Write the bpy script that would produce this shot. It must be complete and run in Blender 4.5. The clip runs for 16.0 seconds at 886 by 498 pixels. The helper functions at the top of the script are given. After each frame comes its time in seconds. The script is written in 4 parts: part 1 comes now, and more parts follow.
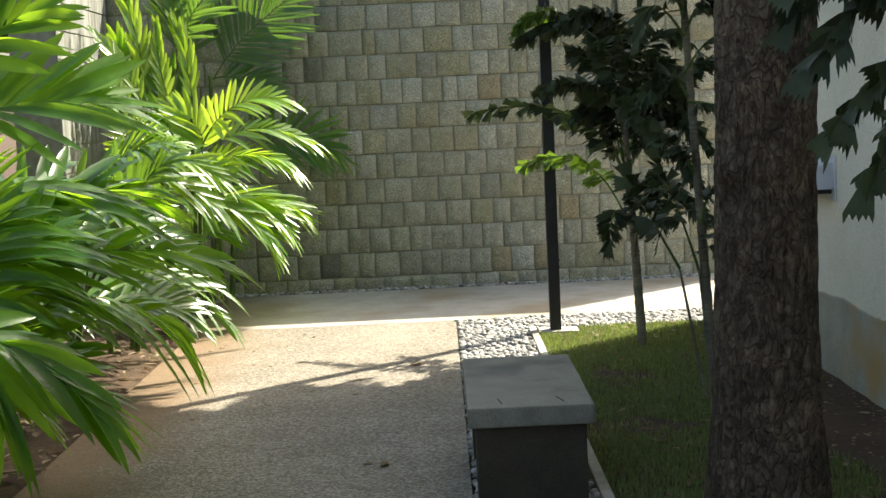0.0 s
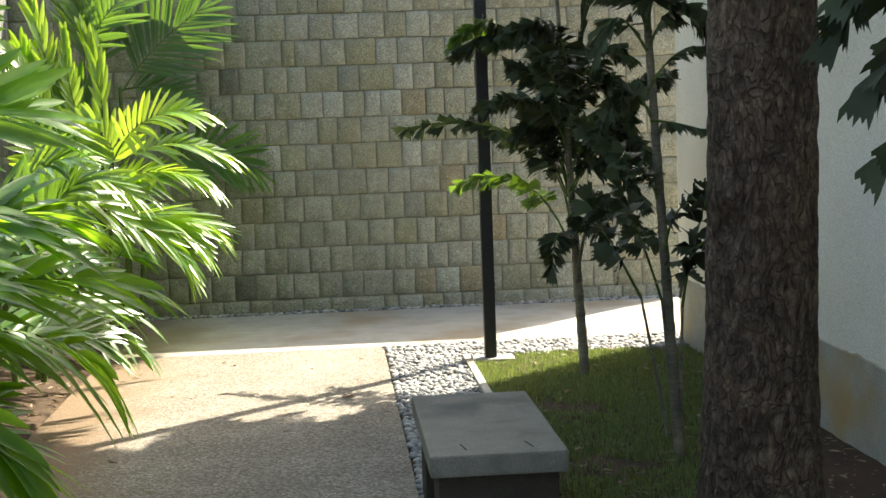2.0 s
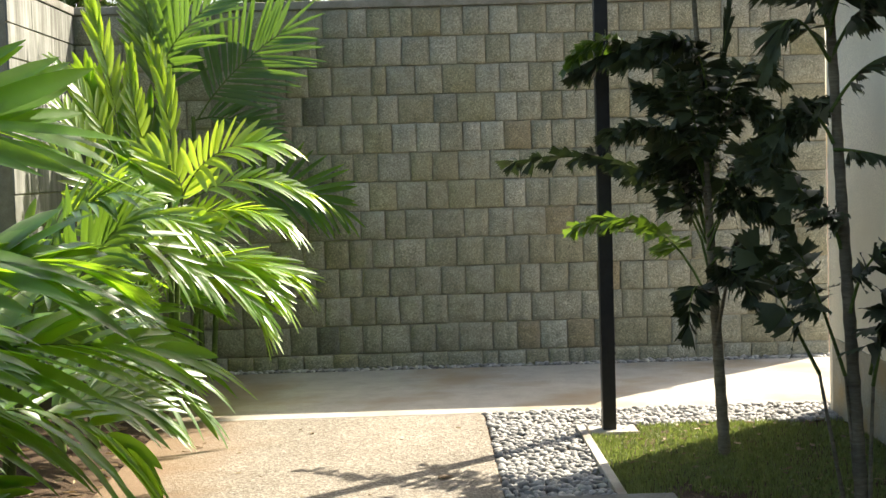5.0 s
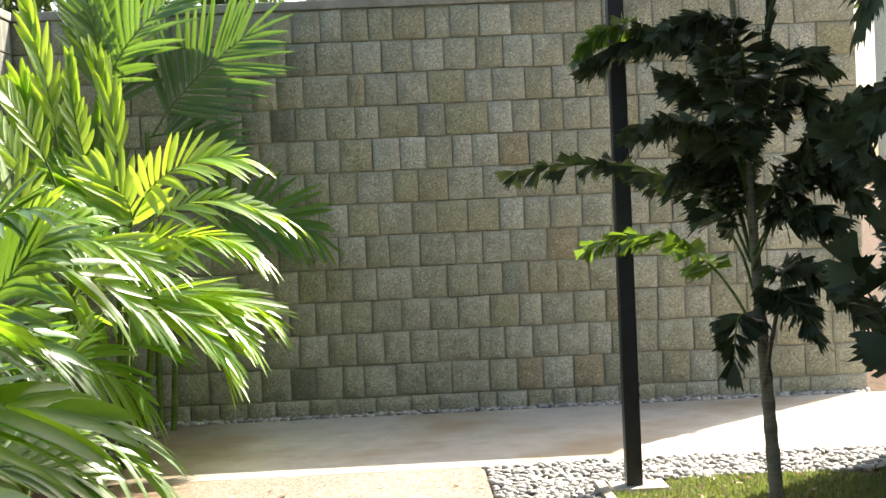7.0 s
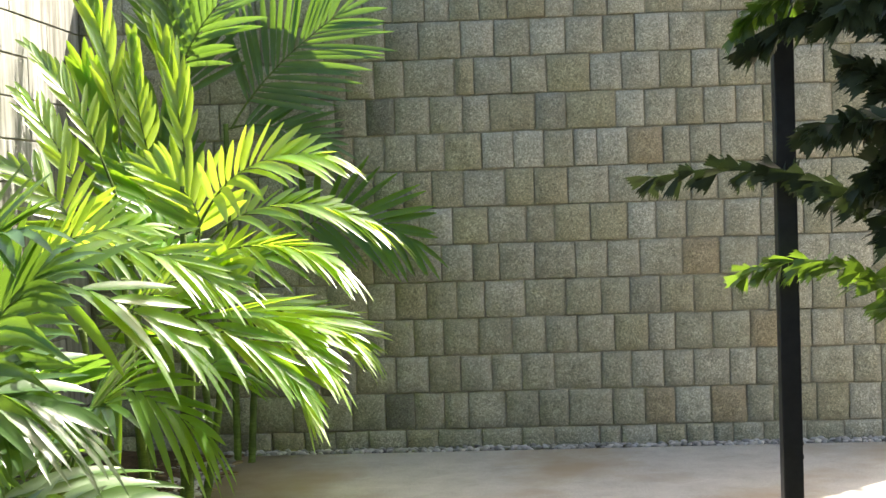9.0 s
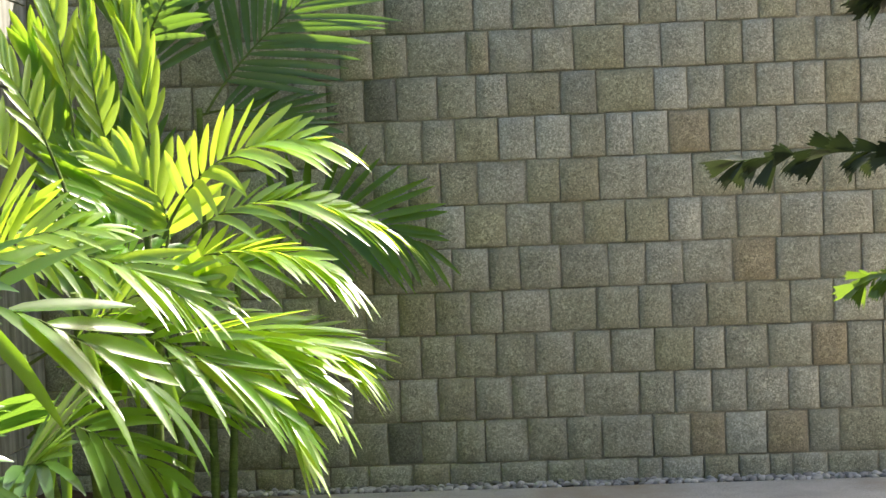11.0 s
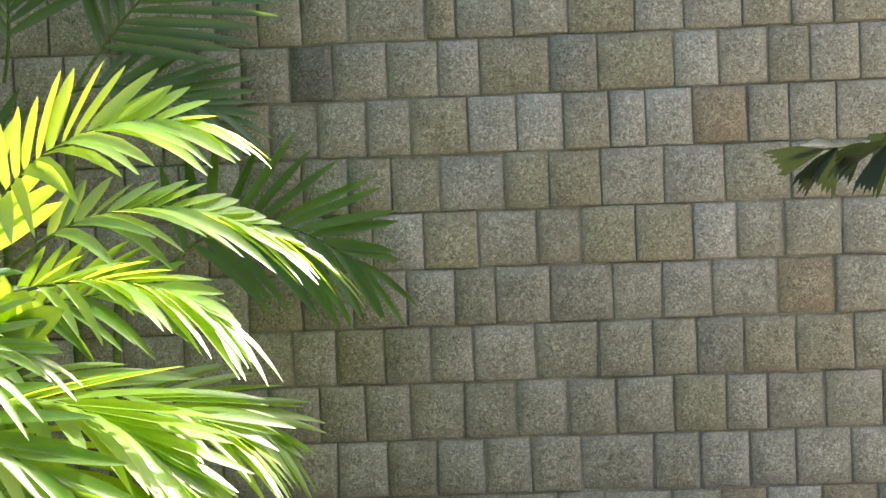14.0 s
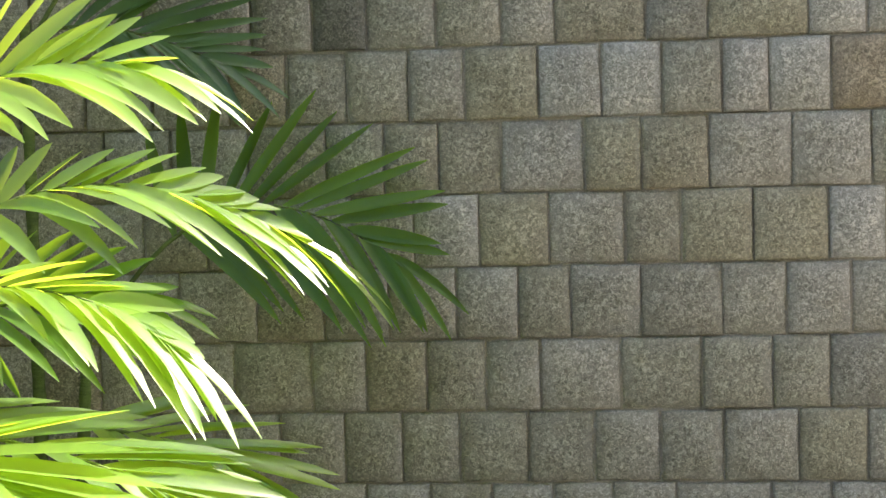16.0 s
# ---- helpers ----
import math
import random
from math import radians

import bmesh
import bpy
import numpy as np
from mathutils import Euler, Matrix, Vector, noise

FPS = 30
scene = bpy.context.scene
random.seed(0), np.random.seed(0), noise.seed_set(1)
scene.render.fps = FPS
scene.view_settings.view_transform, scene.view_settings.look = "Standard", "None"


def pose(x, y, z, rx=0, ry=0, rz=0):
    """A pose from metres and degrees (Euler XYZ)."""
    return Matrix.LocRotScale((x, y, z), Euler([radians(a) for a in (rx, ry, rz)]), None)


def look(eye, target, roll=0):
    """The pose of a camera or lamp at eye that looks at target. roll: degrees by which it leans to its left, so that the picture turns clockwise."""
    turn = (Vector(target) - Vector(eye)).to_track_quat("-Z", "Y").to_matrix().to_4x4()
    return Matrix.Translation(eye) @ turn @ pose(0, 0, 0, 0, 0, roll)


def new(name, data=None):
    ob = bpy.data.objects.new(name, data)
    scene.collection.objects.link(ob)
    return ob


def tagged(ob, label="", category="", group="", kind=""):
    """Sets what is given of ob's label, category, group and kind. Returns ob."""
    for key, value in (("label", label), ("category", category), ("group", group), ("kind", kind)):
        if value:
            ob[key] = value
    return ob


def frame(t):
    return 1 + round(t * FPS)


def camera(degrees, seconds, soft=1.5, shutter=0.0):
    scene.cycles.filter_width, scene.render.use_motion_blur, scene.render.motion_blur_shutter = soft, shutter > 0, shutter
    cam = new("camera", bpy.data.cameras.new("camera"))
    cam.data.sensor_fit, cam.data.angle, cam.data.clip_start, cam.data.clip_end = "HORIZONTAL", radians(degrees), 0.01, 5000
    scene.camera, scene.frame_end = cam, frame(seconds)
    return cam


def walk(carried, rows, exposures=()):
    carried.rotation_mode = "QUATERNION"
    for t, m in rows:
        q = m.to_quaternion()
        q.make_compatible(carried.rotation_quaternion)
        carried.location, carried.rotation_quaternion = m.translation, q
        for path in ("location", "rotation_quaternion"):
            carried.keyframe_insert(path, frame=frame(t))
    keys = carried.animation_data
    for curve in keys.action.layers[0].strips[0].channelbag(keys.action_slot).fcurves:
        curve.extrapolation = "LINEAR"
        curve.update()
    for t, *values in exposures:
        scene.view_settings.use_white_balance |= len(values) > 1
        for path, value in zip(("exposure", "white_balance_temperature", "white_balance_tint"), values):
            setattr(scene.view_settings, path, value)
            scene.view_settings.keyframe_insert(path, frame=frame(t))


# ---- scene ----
EXPOSURES = [(0.0, 1.38, 7000.0, 5.0), (1.0, 1.45, 7000.0, 5.5), (2.0, 1.58, 7000.0, 6.0), (3.0, 1.32, 7050.0, 6.5), (4.0, 1.26, 7100.0, 7.0), (6.5, 1.5, 7000.0, 10.0), (7.0, 1.66, 7000.0, 10.2), (7.5, 1.68, 6950.0, 10.4), (8.5, 1.97, 6900.0, 10.8), (9.0, 1.83, 6900.0, 11.0), (11.5, 1.74, 6900.0, 13.0), (12.0, 1.63, 6900.0, 13.5), (12.5, 1.75, 6900.0, 14.0), (13.0, 1.65, 6900.0, 14.5), (14.0, 2.05, 6850.0, 17.0), (14.5, 1.97, 6850.0, 18.0), (15.0, 2.17, 6850.0, 19.0), (15.5, 2.3, 6850.0, 19.0), (16.0, 2.0, 6850.0, 19.0)]
cam = camera(34.97, 16.0)
PATH = [
    (0, 1.889, -0.461, 1.495, -0.03, -5.56, -2.61),
    (0.5, 1.846, -0.343, 1.497, -0.91, -6.10, -2.28),
    (1, 1.825, -0.228, 1.481, -1.43, -5.64, -2.12),
    (1.5, 1.773, -0.079, 1.495, -4.14, -5.66, -1.48),
    (2, 1.670, 0.026, 1.516, -4.35, -5.15, -2.00),
    (2.5, 1.644, 0.173, 1.509, -1.86, -5.06, -3.08),
    (3, 1.676, 0.361, 1.511, 2.99, -4.99, -3.17),
    (3.5, 1.670, 0.529, 1.513, 1.26, -5.40, -2.24),
    (4, 1.626, 0.742, 1.508, -0.49, -4.33, -1.88),
    (6.3, 1.655, 1.979, 1.376, -1.08, -2.46, -1.43),
    (6.5, 1.644, 2.095, 1.363, -2.66, -2.09, -1.65),
    (7, 1.614, 2.410, 1.359, -1.54, -1.89, -2.60),
    (7.5, 1.644, 2.681, 1.325, 2.15, -1.66, -1.46),
    (8, 1.616, 3.007, 1.394, 0.08, -1.92, -1.72),
    (8.5, 1.592, 3.313, 1.437, 0.98, -2.49, -1.86),
    (9, 1.648, 3.593, 1.454, 3.27, -2.25, -1.93),
    (9.2, 1.668, 3.707, 1.459, 1.59, -1.81, -2.13),
    (11.3, 1.398, 4.876, 1.414, 2.70, -2.27, -2.38),
    (11.5, 1.415, 4.982, 1.421, 4.92, -2.76, -2.10),
    (12, 1.467, 5.257, 1.438, 2.73, -2.45, -1.33),
    (12.5, 1.499, 5.535, 1.432, 3.31, -2.11, -1.94),
    (13, 1.531, 5.786, 1.447, 4.60, -2.33, -1.24),
    (13.5, 1.533, 6.050, 1.463, 0.22, -3.11, -1.00),
    (14, 1.537, 6.394, 1.428, 2.39, -2.11, -2.23),
    (14.5, 1.626, 6.666, 1.418, 4.26, -2.45, -1.26),
    (15, 1.619, 6.961, 1.426, 0.46, -2.59, -1.42),
    (15.5, 1.549, 7.251, 1.433, 4.24, -1.21, -1.95),
    (16, 1.533, 7.524, 1.442, 5.48, -3.18, -1.55),
]


def heading(x, y, z, yaw, pitch, roll):
    a, b = radians(yaw), radians(pitch)
    way = (-math.sin(a) * math.cos(b), math.cos(a) * math.cos(b), math.sin(b))
    return look((x, y, z), (x + way[0], y + way[1], z + way[2]), roll)


walk(cam, [(row[0], heading(*row[1:])) for row in PATH], EXPOSURES)

# ---- light ----
SUN_WAY = Vector((0.738, 0.674, 0.991)).normalized()
world = bpy.data.worlds.new("sky")
scene.world = world
world.use_nodes = True
wn = world.node_tree
sky = wn.nodes.new("ShaderNodeTexSky")
sky.sky_type, sky.sun_disc = "NISHITA", False
sky.sun_elevation, sky.sun_rotation = math.asin(SUN_WAY.z), math.atan2(SUN_WAY.x, SUN_WAY.y)
sky.dust_density = 4.0
wn.nodes["Background"].inputs["Strength"].default_value = 0.12
wn.links.new(sky.outputs[0], wn.nodes["Background"].inputs["Color"])
sun = new("sun", bpy.data.lights.new("sun", "SUN"))
sun.data.energy, sun.data.angle, sun.data.color = 5.0, radians(0.53), (1.0, 0.95, 0.86)
sun.matrix_world = look(SUN_WAY * 20, (0, 0, 0))


# ---- materials ----
def shader(name):
    m = bpy.data.materials.new(name)
    m.use_nodes = True
    return m, m.node_tree, m.node_tree.nodes["Principled BSDF"]


def node(t, kind, **given):
    n = t.nodes.new(kind)
    for key, value in given.items():
        n.inputs[key.replace("_", " ")].default_value = value
    return n


def ramp(t, source, stops):
    n = t.nodes.new("ShaderNodeValToRGB")
    e = n.color_ramp.elements
    while len(e) < len(stops):
        e.new(0.5)
    for k, (at, c) in enumerate(stops):
        e[k].position, e[k].color = at, (*c, 1)
    t.links.new(source, n.inputs[0])
    return n.outputs[0]


def mixed(t, kind, factor, a, b):
    n = t.nodes.new("ShaderNodeMix")
    n.data_type, n.blend_type = "RGBA", kind
    for socket, value in ((n.inputs[0], factor), (n.inputs[6], a), (n.inputs[7], b)):
        if hasattr(value, "is_linked"):
            t.links.new(value, socket)
        elif isinstance(value, tuple):
            socket.default_value = (*value, 1)
        else:
            socket.default_value = value
    return n.outputs[2]


def noise_of(t, scale, detail=6.0, rough=0.6, where=None):
    n = node(t, "ShaderNodeTexNoise", Scale=scale, Detail=detail, Roughness=rough)
    if where is not None:
        t.links.new(where, n.inputs["Vector"])
    return n.outputs["Fac"]


def place_of(t, spin=False):
    """World place in metres; with spin, shifted by the object's random so that alike pieces differ."""
    g = t.nodes.new("ShaderNodeNewGeometry")
    if not spin:
        return g.outputs["Position"]
    info = t.nodes.new("ShaderNodeObjectInfo")
    k = t.nodes.new("ShaderNodeVectorMath")
    k.operation = "MULTIPLY_ADD"
    k.inputs[1].default_value = (37, 53, 71)
    t.links.new(info.outputs["Random"], k.inputs[0])
    t.links.new(g.outputs["Position"], k.inputs[2])
    return k.outputs[0]


def bumped(t, p, height, strength, distance):
    b = node(t, "ShaderNodeBump", Strength=strength, Distance=distance)
    t.links.new(height, b.inputs["Height"])
    t.links.new(b.outputs[0], p.inputs["Normal"])


def grainy(name, stops, scale, fine=180.0, rough=0.85, strength=0.5, distance=0.004, stain=None, stain_scale=2.5, spec=0.3):
    """A mineral surface: a colour ramp over noise, fine speckle, wide stains and bump."""
    m, t, p = shader(name)
    where = place_of(t)
    col = ramp(t, noise_of(t, scale, 8, 0.65, where), stops)
    speck = ramp(t, noise_of(t, fine, 3, 0.7, where), [(0.3, (0.62, 0.62, 0.62)), (0.7, (1.3, 1.3, 1.3))])
    col = mixed(t, "MULTIPLY", 0.75, col, speck)
    if stain:
        f = ramp(t, noise_of(t, stain_scale, 4, 0.55, where), [(0.48, (0, 0, 0)), (0.68, (1, 1, 1))])
        col = mixed(t, "MIX", f, col, stain)
    t.links.new(col, p.inputs["Base Color"])
    p.inputs["Roughness"].default_value, p.inputs["Specular IOR Level"].default_value = rough, spec
    bumped(t, p, noise_of(t, fine * 0.6, 5, 0.7, where), strength, distance)
    return m


def stone_material(name, moss=0.25, stops=None):
    """Rough-pecked granite: each block has its own tint, pits and lichen. stops: tints for a kind of its own."""
    m, t, p = shader(name)
    info = t.nodes.new("ShaderNodeObjectInfo").outputs["Random"]
    where = place_of(t, True)
    tint = ramp(t, info, stops or [(0.0, (0.31, 0.305, 0.24)), (0.22, (0.37, 0.36, 0.295)), (0.45, (0.315, 0.31, 0.235)), (0.62, (0.38, 0.375, 0.32)),
                                   (0.78, (0.285, 0.28, 0.215)), (0.88, (0.325, 0.305, 0.215)), (0.94, (0.26, 0.26, 0.215)), (1.0, (0.36, 0.355, 0.29))])
    cloud = ramp(t, noise_of(t, 9, 5, 0.6, where), [(0.3, (0.78, 0.78, 0.74)), (0.7, (1.15, 1.15, 1.15))])
    col = mixed(t, "MULTIPLY", 0.85, tint, cloud)
    warm = ramp(t, noise_of(t, 14, 4, 0.6, where), [(0.55, (0, 0, 0)), (0.8, (moss, moss, moss))])
    col = mixed(t, "MIX", warm, col, (0.33, 0.29, 0.15))
    pits = node(t, "ShaderNodeTexNoise", Scale=95.0, Detail=5.0, Roughness=0.62, Distortion=1.2)
    t.links.new(where, pits.inputs["Vector"])
    own = t.nodes.new("ShaderNodeTexCoord").outputs["Object"]
    size = t.nodes.new("ShaderNodeVectorMath")
    size.operation = "MULTIPLY"
    size.inputs[1].default_value = (8.7, 0.0, 9.75)
    t.links.new(own, size.inputs[0])
    soft = t.nodes.new("ShaderNodeVectorMath")
    soft.operation = "ABSOLUTE"
    t.links.new(size.outputs[0], soft.inputs[0])
    axes = t.nodes.new("ShaderNodeSeparateXYZ")
    t.links.new(soft.outputs[0], axes.inputs[0])
    far = t.nodes.new("ShaderNodeMath")
    far.operation = "MAXIMUM"
    t.links.new(axes.outputs[0], far.inputs[0])
    t.links.new(axes.outputs[2], far.inputs[1])
    wav = t.nodes.new("ShaderNodeMath")
    wav.operation = "MULTIPLY_ADD"
    wav.inputs[1].default_value = 0.35
    t.links.new(noise_of(t, 25, 3, 0.5, where), wav.inputs[0])
    t.links.new(far.outputs[0], wav.inputs[2])
    pecked = ramp(t, wav.outputs[0], [(0.82, (0.95, 0.95, 0.95)), (1.12, (0.6, 0.6, 0.6))])
    speck = ramp(t, pits.outputs["Fac"], [(0.33, (0.38, 0.39, 0.35)), (0.46, (0.78, 0.79, 0.74)), (0.54, (1.08, 1.08, 1.04)), (0.63, (1.7, 1.7, 1.65))])
    col = mixed(t, "MULTIPLY", pecked, col, speck)
    t.links.new(col, p.inputs["Base Color"])
    p.inputs["Roughness"].default_value, p.inputs["Specular IOR Level"].default_value = 0.8, 0.35
    high = mixed(t, "ADD", 0.6, pits.outputs["Fac"], noise_of(t, 35, 4, 0.6, where))
    bumped(t, p, high, 0.9, 0.008)
    return m


def leaf_material(name, dark, light, through_light, gloss=0.38, share=0.42, spec=0.9, ior=1.45):
    """A thin leaf: glossy upper skin and light that passes through."""
    m, t, p = shader(name)
    geo = t.nodes.new("ShaderNodeNewGeometry")
    info = t.nodes.new("ShaderNodeObjectInfo").outputs["Random"]
    each = mixed(t, "MIX", 0.5, geo.outputs["Random Per Island"], info)
    blotch = noise_of(t, 30, 4, 0.6, geo.outputs["Position"])
    col = ramp(t, mixed(t, "MIX", 0.35, each, blotch), [(0.36, dark), (0.64, light)])
    t.links.new(col, p.inputs["Base Color"])
    p.inputs["Roughness"].default_value, p.inputs["Specular IOR Level"].default_value = gloss, spec
    p.inputs["IOR"].default_value = ior
    veins = node(t, "ShaderNodeTexNoise", Scale=90.0, Detail=3.0)
    t.links.new(geo.outputs["Position"], veins.inputs["Vector"])
    bumped(t, p, veins.outputs["Fac"], 0.12, 0.002)
    thin = t.nodes.new("ShaderNodeBsdfTranslucent")
    t.links.new(mixed(t, "MULTIPLY", 1.0, ramp(t, each, [(0.1, (0.75, 0.8, 0.7)), (0.9, (1.15, 1.1, 1.0))]), through_light), thin.inputs["Color"])
    mix = t.nodes.new("ShaderNodeMixShader")
    mix.inputs[0].default_value = share
    t.links.new(p.outputs[0], mix.inputs[1])
    t.links.new(thin.outputs[0], mix.inputs[2])
    t.links.new(mix.outputs[0], t.nodes["Material Output"].inputs["Surface"])
    return m


def bark_material(name, stops, ring=0.0):
    """Bark: furrows between plates, or the rings of a palm stem."""
    m, t, p = shader(name)
    where = place_of(t)
    k = t.nodes.new("ShaderNodeVectorMath")
    k.operation = "MULTIPLY"
    k.inputs[1].default_value = (1, 1, 0.6) if not ring else (0.4, 0.4, 2.2)
    t.links.new(where, k.inputs[0])
    n = noise_of(t, 36, 9, 0.75, k.outputs[0])
    col = ramp(t, n, stops)
    patch = ramp(t, noise_of(t, 6, 4, 0.6, where), [(0.42, (0.7, 0.7, 0.7)), (0.72, (1.5, 1.45, 1.4))])
    col = mixed(t, "MULTIPLY", 0.85, col, patch)
    if not ring:
        warp = node(t, "ShaderNodeTexNoise", Scale=9.0, Detail=4.0)
        t.links.new(k.outputs[0], warp.inputs["Vector"])
        bent = mixed(t, "LINEAR_LIGHT", 0.09, k.outputs[0], warp.outputs["Color"])
        cell = node(t, "ShaderNodeTexVoronoi", Scale=30.0)
        cell.feature = "DISTANCE_TO_EDGE"
        t.links.new(bent, cell.inputs["Vector"])
        crack = ramp(t, cell.outputs["Distance"], [(0.0, (0.3, 0.28, 0.26)), (0.13, (1.0, 1.0, 1.0))])
        col = mixed(t, "MULTIPLY", 0.3, col, crack)
        bumped(t, p, mixed(t, "ADD", 0.7, crack, n), 0.9, 0.014)
    else:
        bumped(t, p, n, 0.8, 0.01)
    t.links.new(col, p.inputs["Base Color"])
    p.inputs["Roughness"].default_value, p.inputs["Specular IOR Level"].default_value = 0.85, 0.25
    return m


def streaked_concrete(name):
    """Pale cement blocks with rain streaks running down them."""
    m, t, p = shader(name)
    where = place_of(t)
    k = t.nodes.new("ShaderNodeVectorMath")
    k.operation = "MULTIPLY"
    k.inputs[1].default_value = (1, 1, 0.07)
    t.links.new(where, k.inputs[0])
    col = ramp(t, noise_of(t, 16, 6, 0.65, k.outputs[0]), [(0.32, (0.13, 0.13, 0.11)), (0.5, (0.27, 0.27, 0.25)), (0.7, (0.44, 0.44, 0.42))])
    col = mixed(t, "MULTIPLY", 0.7, col, ramp(t, noise_of(t, 3, 5, 0.6, where), [(0.35, (0.6, 0.62, 0.55)), (0.7, (1.1, 1.1, 1.08))]))
    t.links.new(col, p.inputs["Base Color"])
    p.inputs["Roughness"].default_value, p.inputs["Specular IOR Level"].default_value = 0.85, 0.3
    bumped(t, p, noise_of(t, 60, 6, 0.7, where), 0.5, 0.004)
    return m


def path_material(name):
    """Exposed-aggregate paving, rust-stained beside the planting bed."""
    m, t, p = shader(name)
    where = place_of(t)
    grains = node(t, "ShaderNodeTexVoronoi", Scale=95.0)
    t.links.new(where, grains.inputs["Vector"])
    bits = t.nodes.new("ShaderNodeSeparateColor")
    t.links.new(grains.outputs["Color"], bits.inputs[0])
    col = ramp(t, bits.outputs[0], [(0.0, (0.15, 0.127, 0.10)), (0.4, (0.24, 0.21, 0.17)), (0.75, (0.315, 0.28, 0.23)), (1.0, (0.45, 0.41, 0.355))])
    wide = ramp(t, noise_of(t, 1.6, 6, 0.6, where), [(0.3, (0.74, 0.72, 0.68)), (0.7, (1.1, 1.08, 1.05))])
    col = mixed(t, "MULTIPLY", 0.9, col, wide)
    spot = ramp(t, noise_of(t, 55, 2, 0.5, where), [(0.68, (0, 0, 0)), (0.76, (0.5, 0.5, 0.5))])
    col = mixed(t, "MIX", spot, col, (0.16, 0.12, 0.08))
    # rust wash from the soil
    sep = t.nodes.new("ShaderNodeSeparateXYZ")
    t.links.new(where, sep.inputs[0])
    edge = t.nodes.new("ShaderNodeMath")
    edge.operation = "MULTIPLY_ADD"
    edge.inputs[1].default_value, edge.inputs[2].default_value = -1.0, 0.84
    t.links.new(sep.outputs[0], edge.inputs[0])
    wob = t.nodes.new("ShaderNodeMath")
    wob.operation = "MULTIPLY_ADD"
    wob.inputs[1].default_value = 0.9
    t.links.new(noise_of(t, 2.2, 5, 0.6, where), wob.inputs[0])
    t.links.new(edge.outputs[0], wob.inputs[2])
    wash = ramp(t, wob.outputs[0], [(0.5, (0, 0, 0)), (1.0, (0.8, 0.8, 0.8))])
    col = mixed(t, "MIX", wash, col, (0.20, 0.125, 0.068))
    t.links.new(col, p.inputs["Base Color"])
    p.inputs["Roughness"].default_value, p.inputs["Specular IOR Level"].default_value = 0.8, 0.3
    bumped(t, p, grains.outputs["Distance"], 0.6, 0.004)
    return m


def soil_wash(m, soil):
    """Mud carried from the planting bed onto the near end of a pavement."""
    t = m.node_tree
    p = t.nodes["Principled BSDF"]
    plain = p.inputs["Base Color"].links[0].from_socket
    where = place_of(t)
    axes = t.nodes.new("ShaderNodeSeparateXYZ")
    t.links.new(where, axes.inputs[0])
    away = t.nodes.new("ShaderNodeMath")
    away.operation = "MULTIPLY_ADD"
    away.inputs[1].default_value = 0.6
    t.links.new(noise_of(t, 2.4, 5, 0.6, where), away.inputs[0])
    t.links.new(axes.outputs[0], away.inputs[2])
    share = ramp(t, away.outputs[0], [(0.45, (0.8, 0.8, 0.8)), (1.0, (0, 0, 0))])
    t.links.new(mixed(t, "MIX", share, plain, soil), p.inputs["Base Color"])


STONE = stone_material("pecked_granite")
KINDS = {"rust": stone_material("rusty_granite", 0.45, [(0.0, (0.315, 0.27, 0.185)), (1.0, (0.335, 0.29, 0.205))]),
         "dark": stone_material("dark_granite", 0.1, [(0.0, (0.165, 0.17, 0.14)), (1.0, (0.20, 0.20, 0.165))]),
         "pale": stone_material("pale_granite", 0.1, [(0.0, (0.38, 0.38, 0.325)), (1.0, (0.41, 0.41, 0.35))]),
         "ochre": stone_material("ochre_granite", 0.3, [(0.0, (0.31, 0.30, 0.21)), (1.0, (0.335, 0.32, 0.225))])}
# blocks that stand out of the wall by their colour: course, place along it
ODD = {"rust": ((0, 2.35), (-5, 2.93), (-7, 2.39), (-7, 2.76), (-3, 2.63)), "dark": ((1, 0.87), (0, 1.35), (-7, 0.94)),
       "pale": ((0, 1.52), (0, 1.7), (0, 2.16), (-2, 2.33), (1, 2.29), (2, 1.82), (2, 2.18), (-2, 1.16), (4, 2.28), (3, 2.42), (3, 4.27), (3, 1.81), (-7, 2.58)),
       "ochre": ((-2, 2.13), (-2, 1.93), (-2, 1.34), (1, 2.05), (2, 1.94), (-5, 2.31), (3, 4.5), (0, 1.32), (-1, 1.64))}
MORTAR = grainy("mortar", [(0.3, (0.25, 0.235, 0.175)), (0.7, (0.37, 0.35, 0.27))], 18, strength=0.6)
CAP = grainy("cap_concrete", [(0.3, (0.22, 0.21, 0.18)), (0.7, (0.36, 0.35, 0.31))], 9, stain=(0.14, 0.14, 0.10))
PATH_STONE = path_material("exposed_aggregate")
CROSS = grainy("washed_concrete", [(0.25, (0.34, 0.32, 0.28)), (0.5, (0.43, 0.41, 0.36)), (0.75, (0.50, 0.48, 0.43))], 5, fine=130, stain=(0.33, 0.27, 0.19), stain_scale=1.3, strength=0.4)
soil_wash(CROSS, (0.16, 0.115, 0.065))
PEBBLE, pt_, pp_ = shader("river_pebble")
pcol = ramp(pt_, pt_.nodes.new("ShaderNodeNewGeometry").outputs["Random Per Island"], [(0.0, (0.16, 0.155, 0.145)), (0.5, (0.33, 0.32, 0.30)), (1.0, (0.52, 0.50, 0.46))])
pt_.links.new(mixed(pt_, "MULTIPLY", 0.7, pcol, ramp(pt_, noise_of(pt_, 70, 5, 0.6, place_of(pt_)), [(0.3, (0.7, 0.7, 0.7)), (0.7, (1.2, 1.2, 1.2))])), pp_.inputs["Base Color"])
pp_.inputs["Roughness"].default_value = 0.6
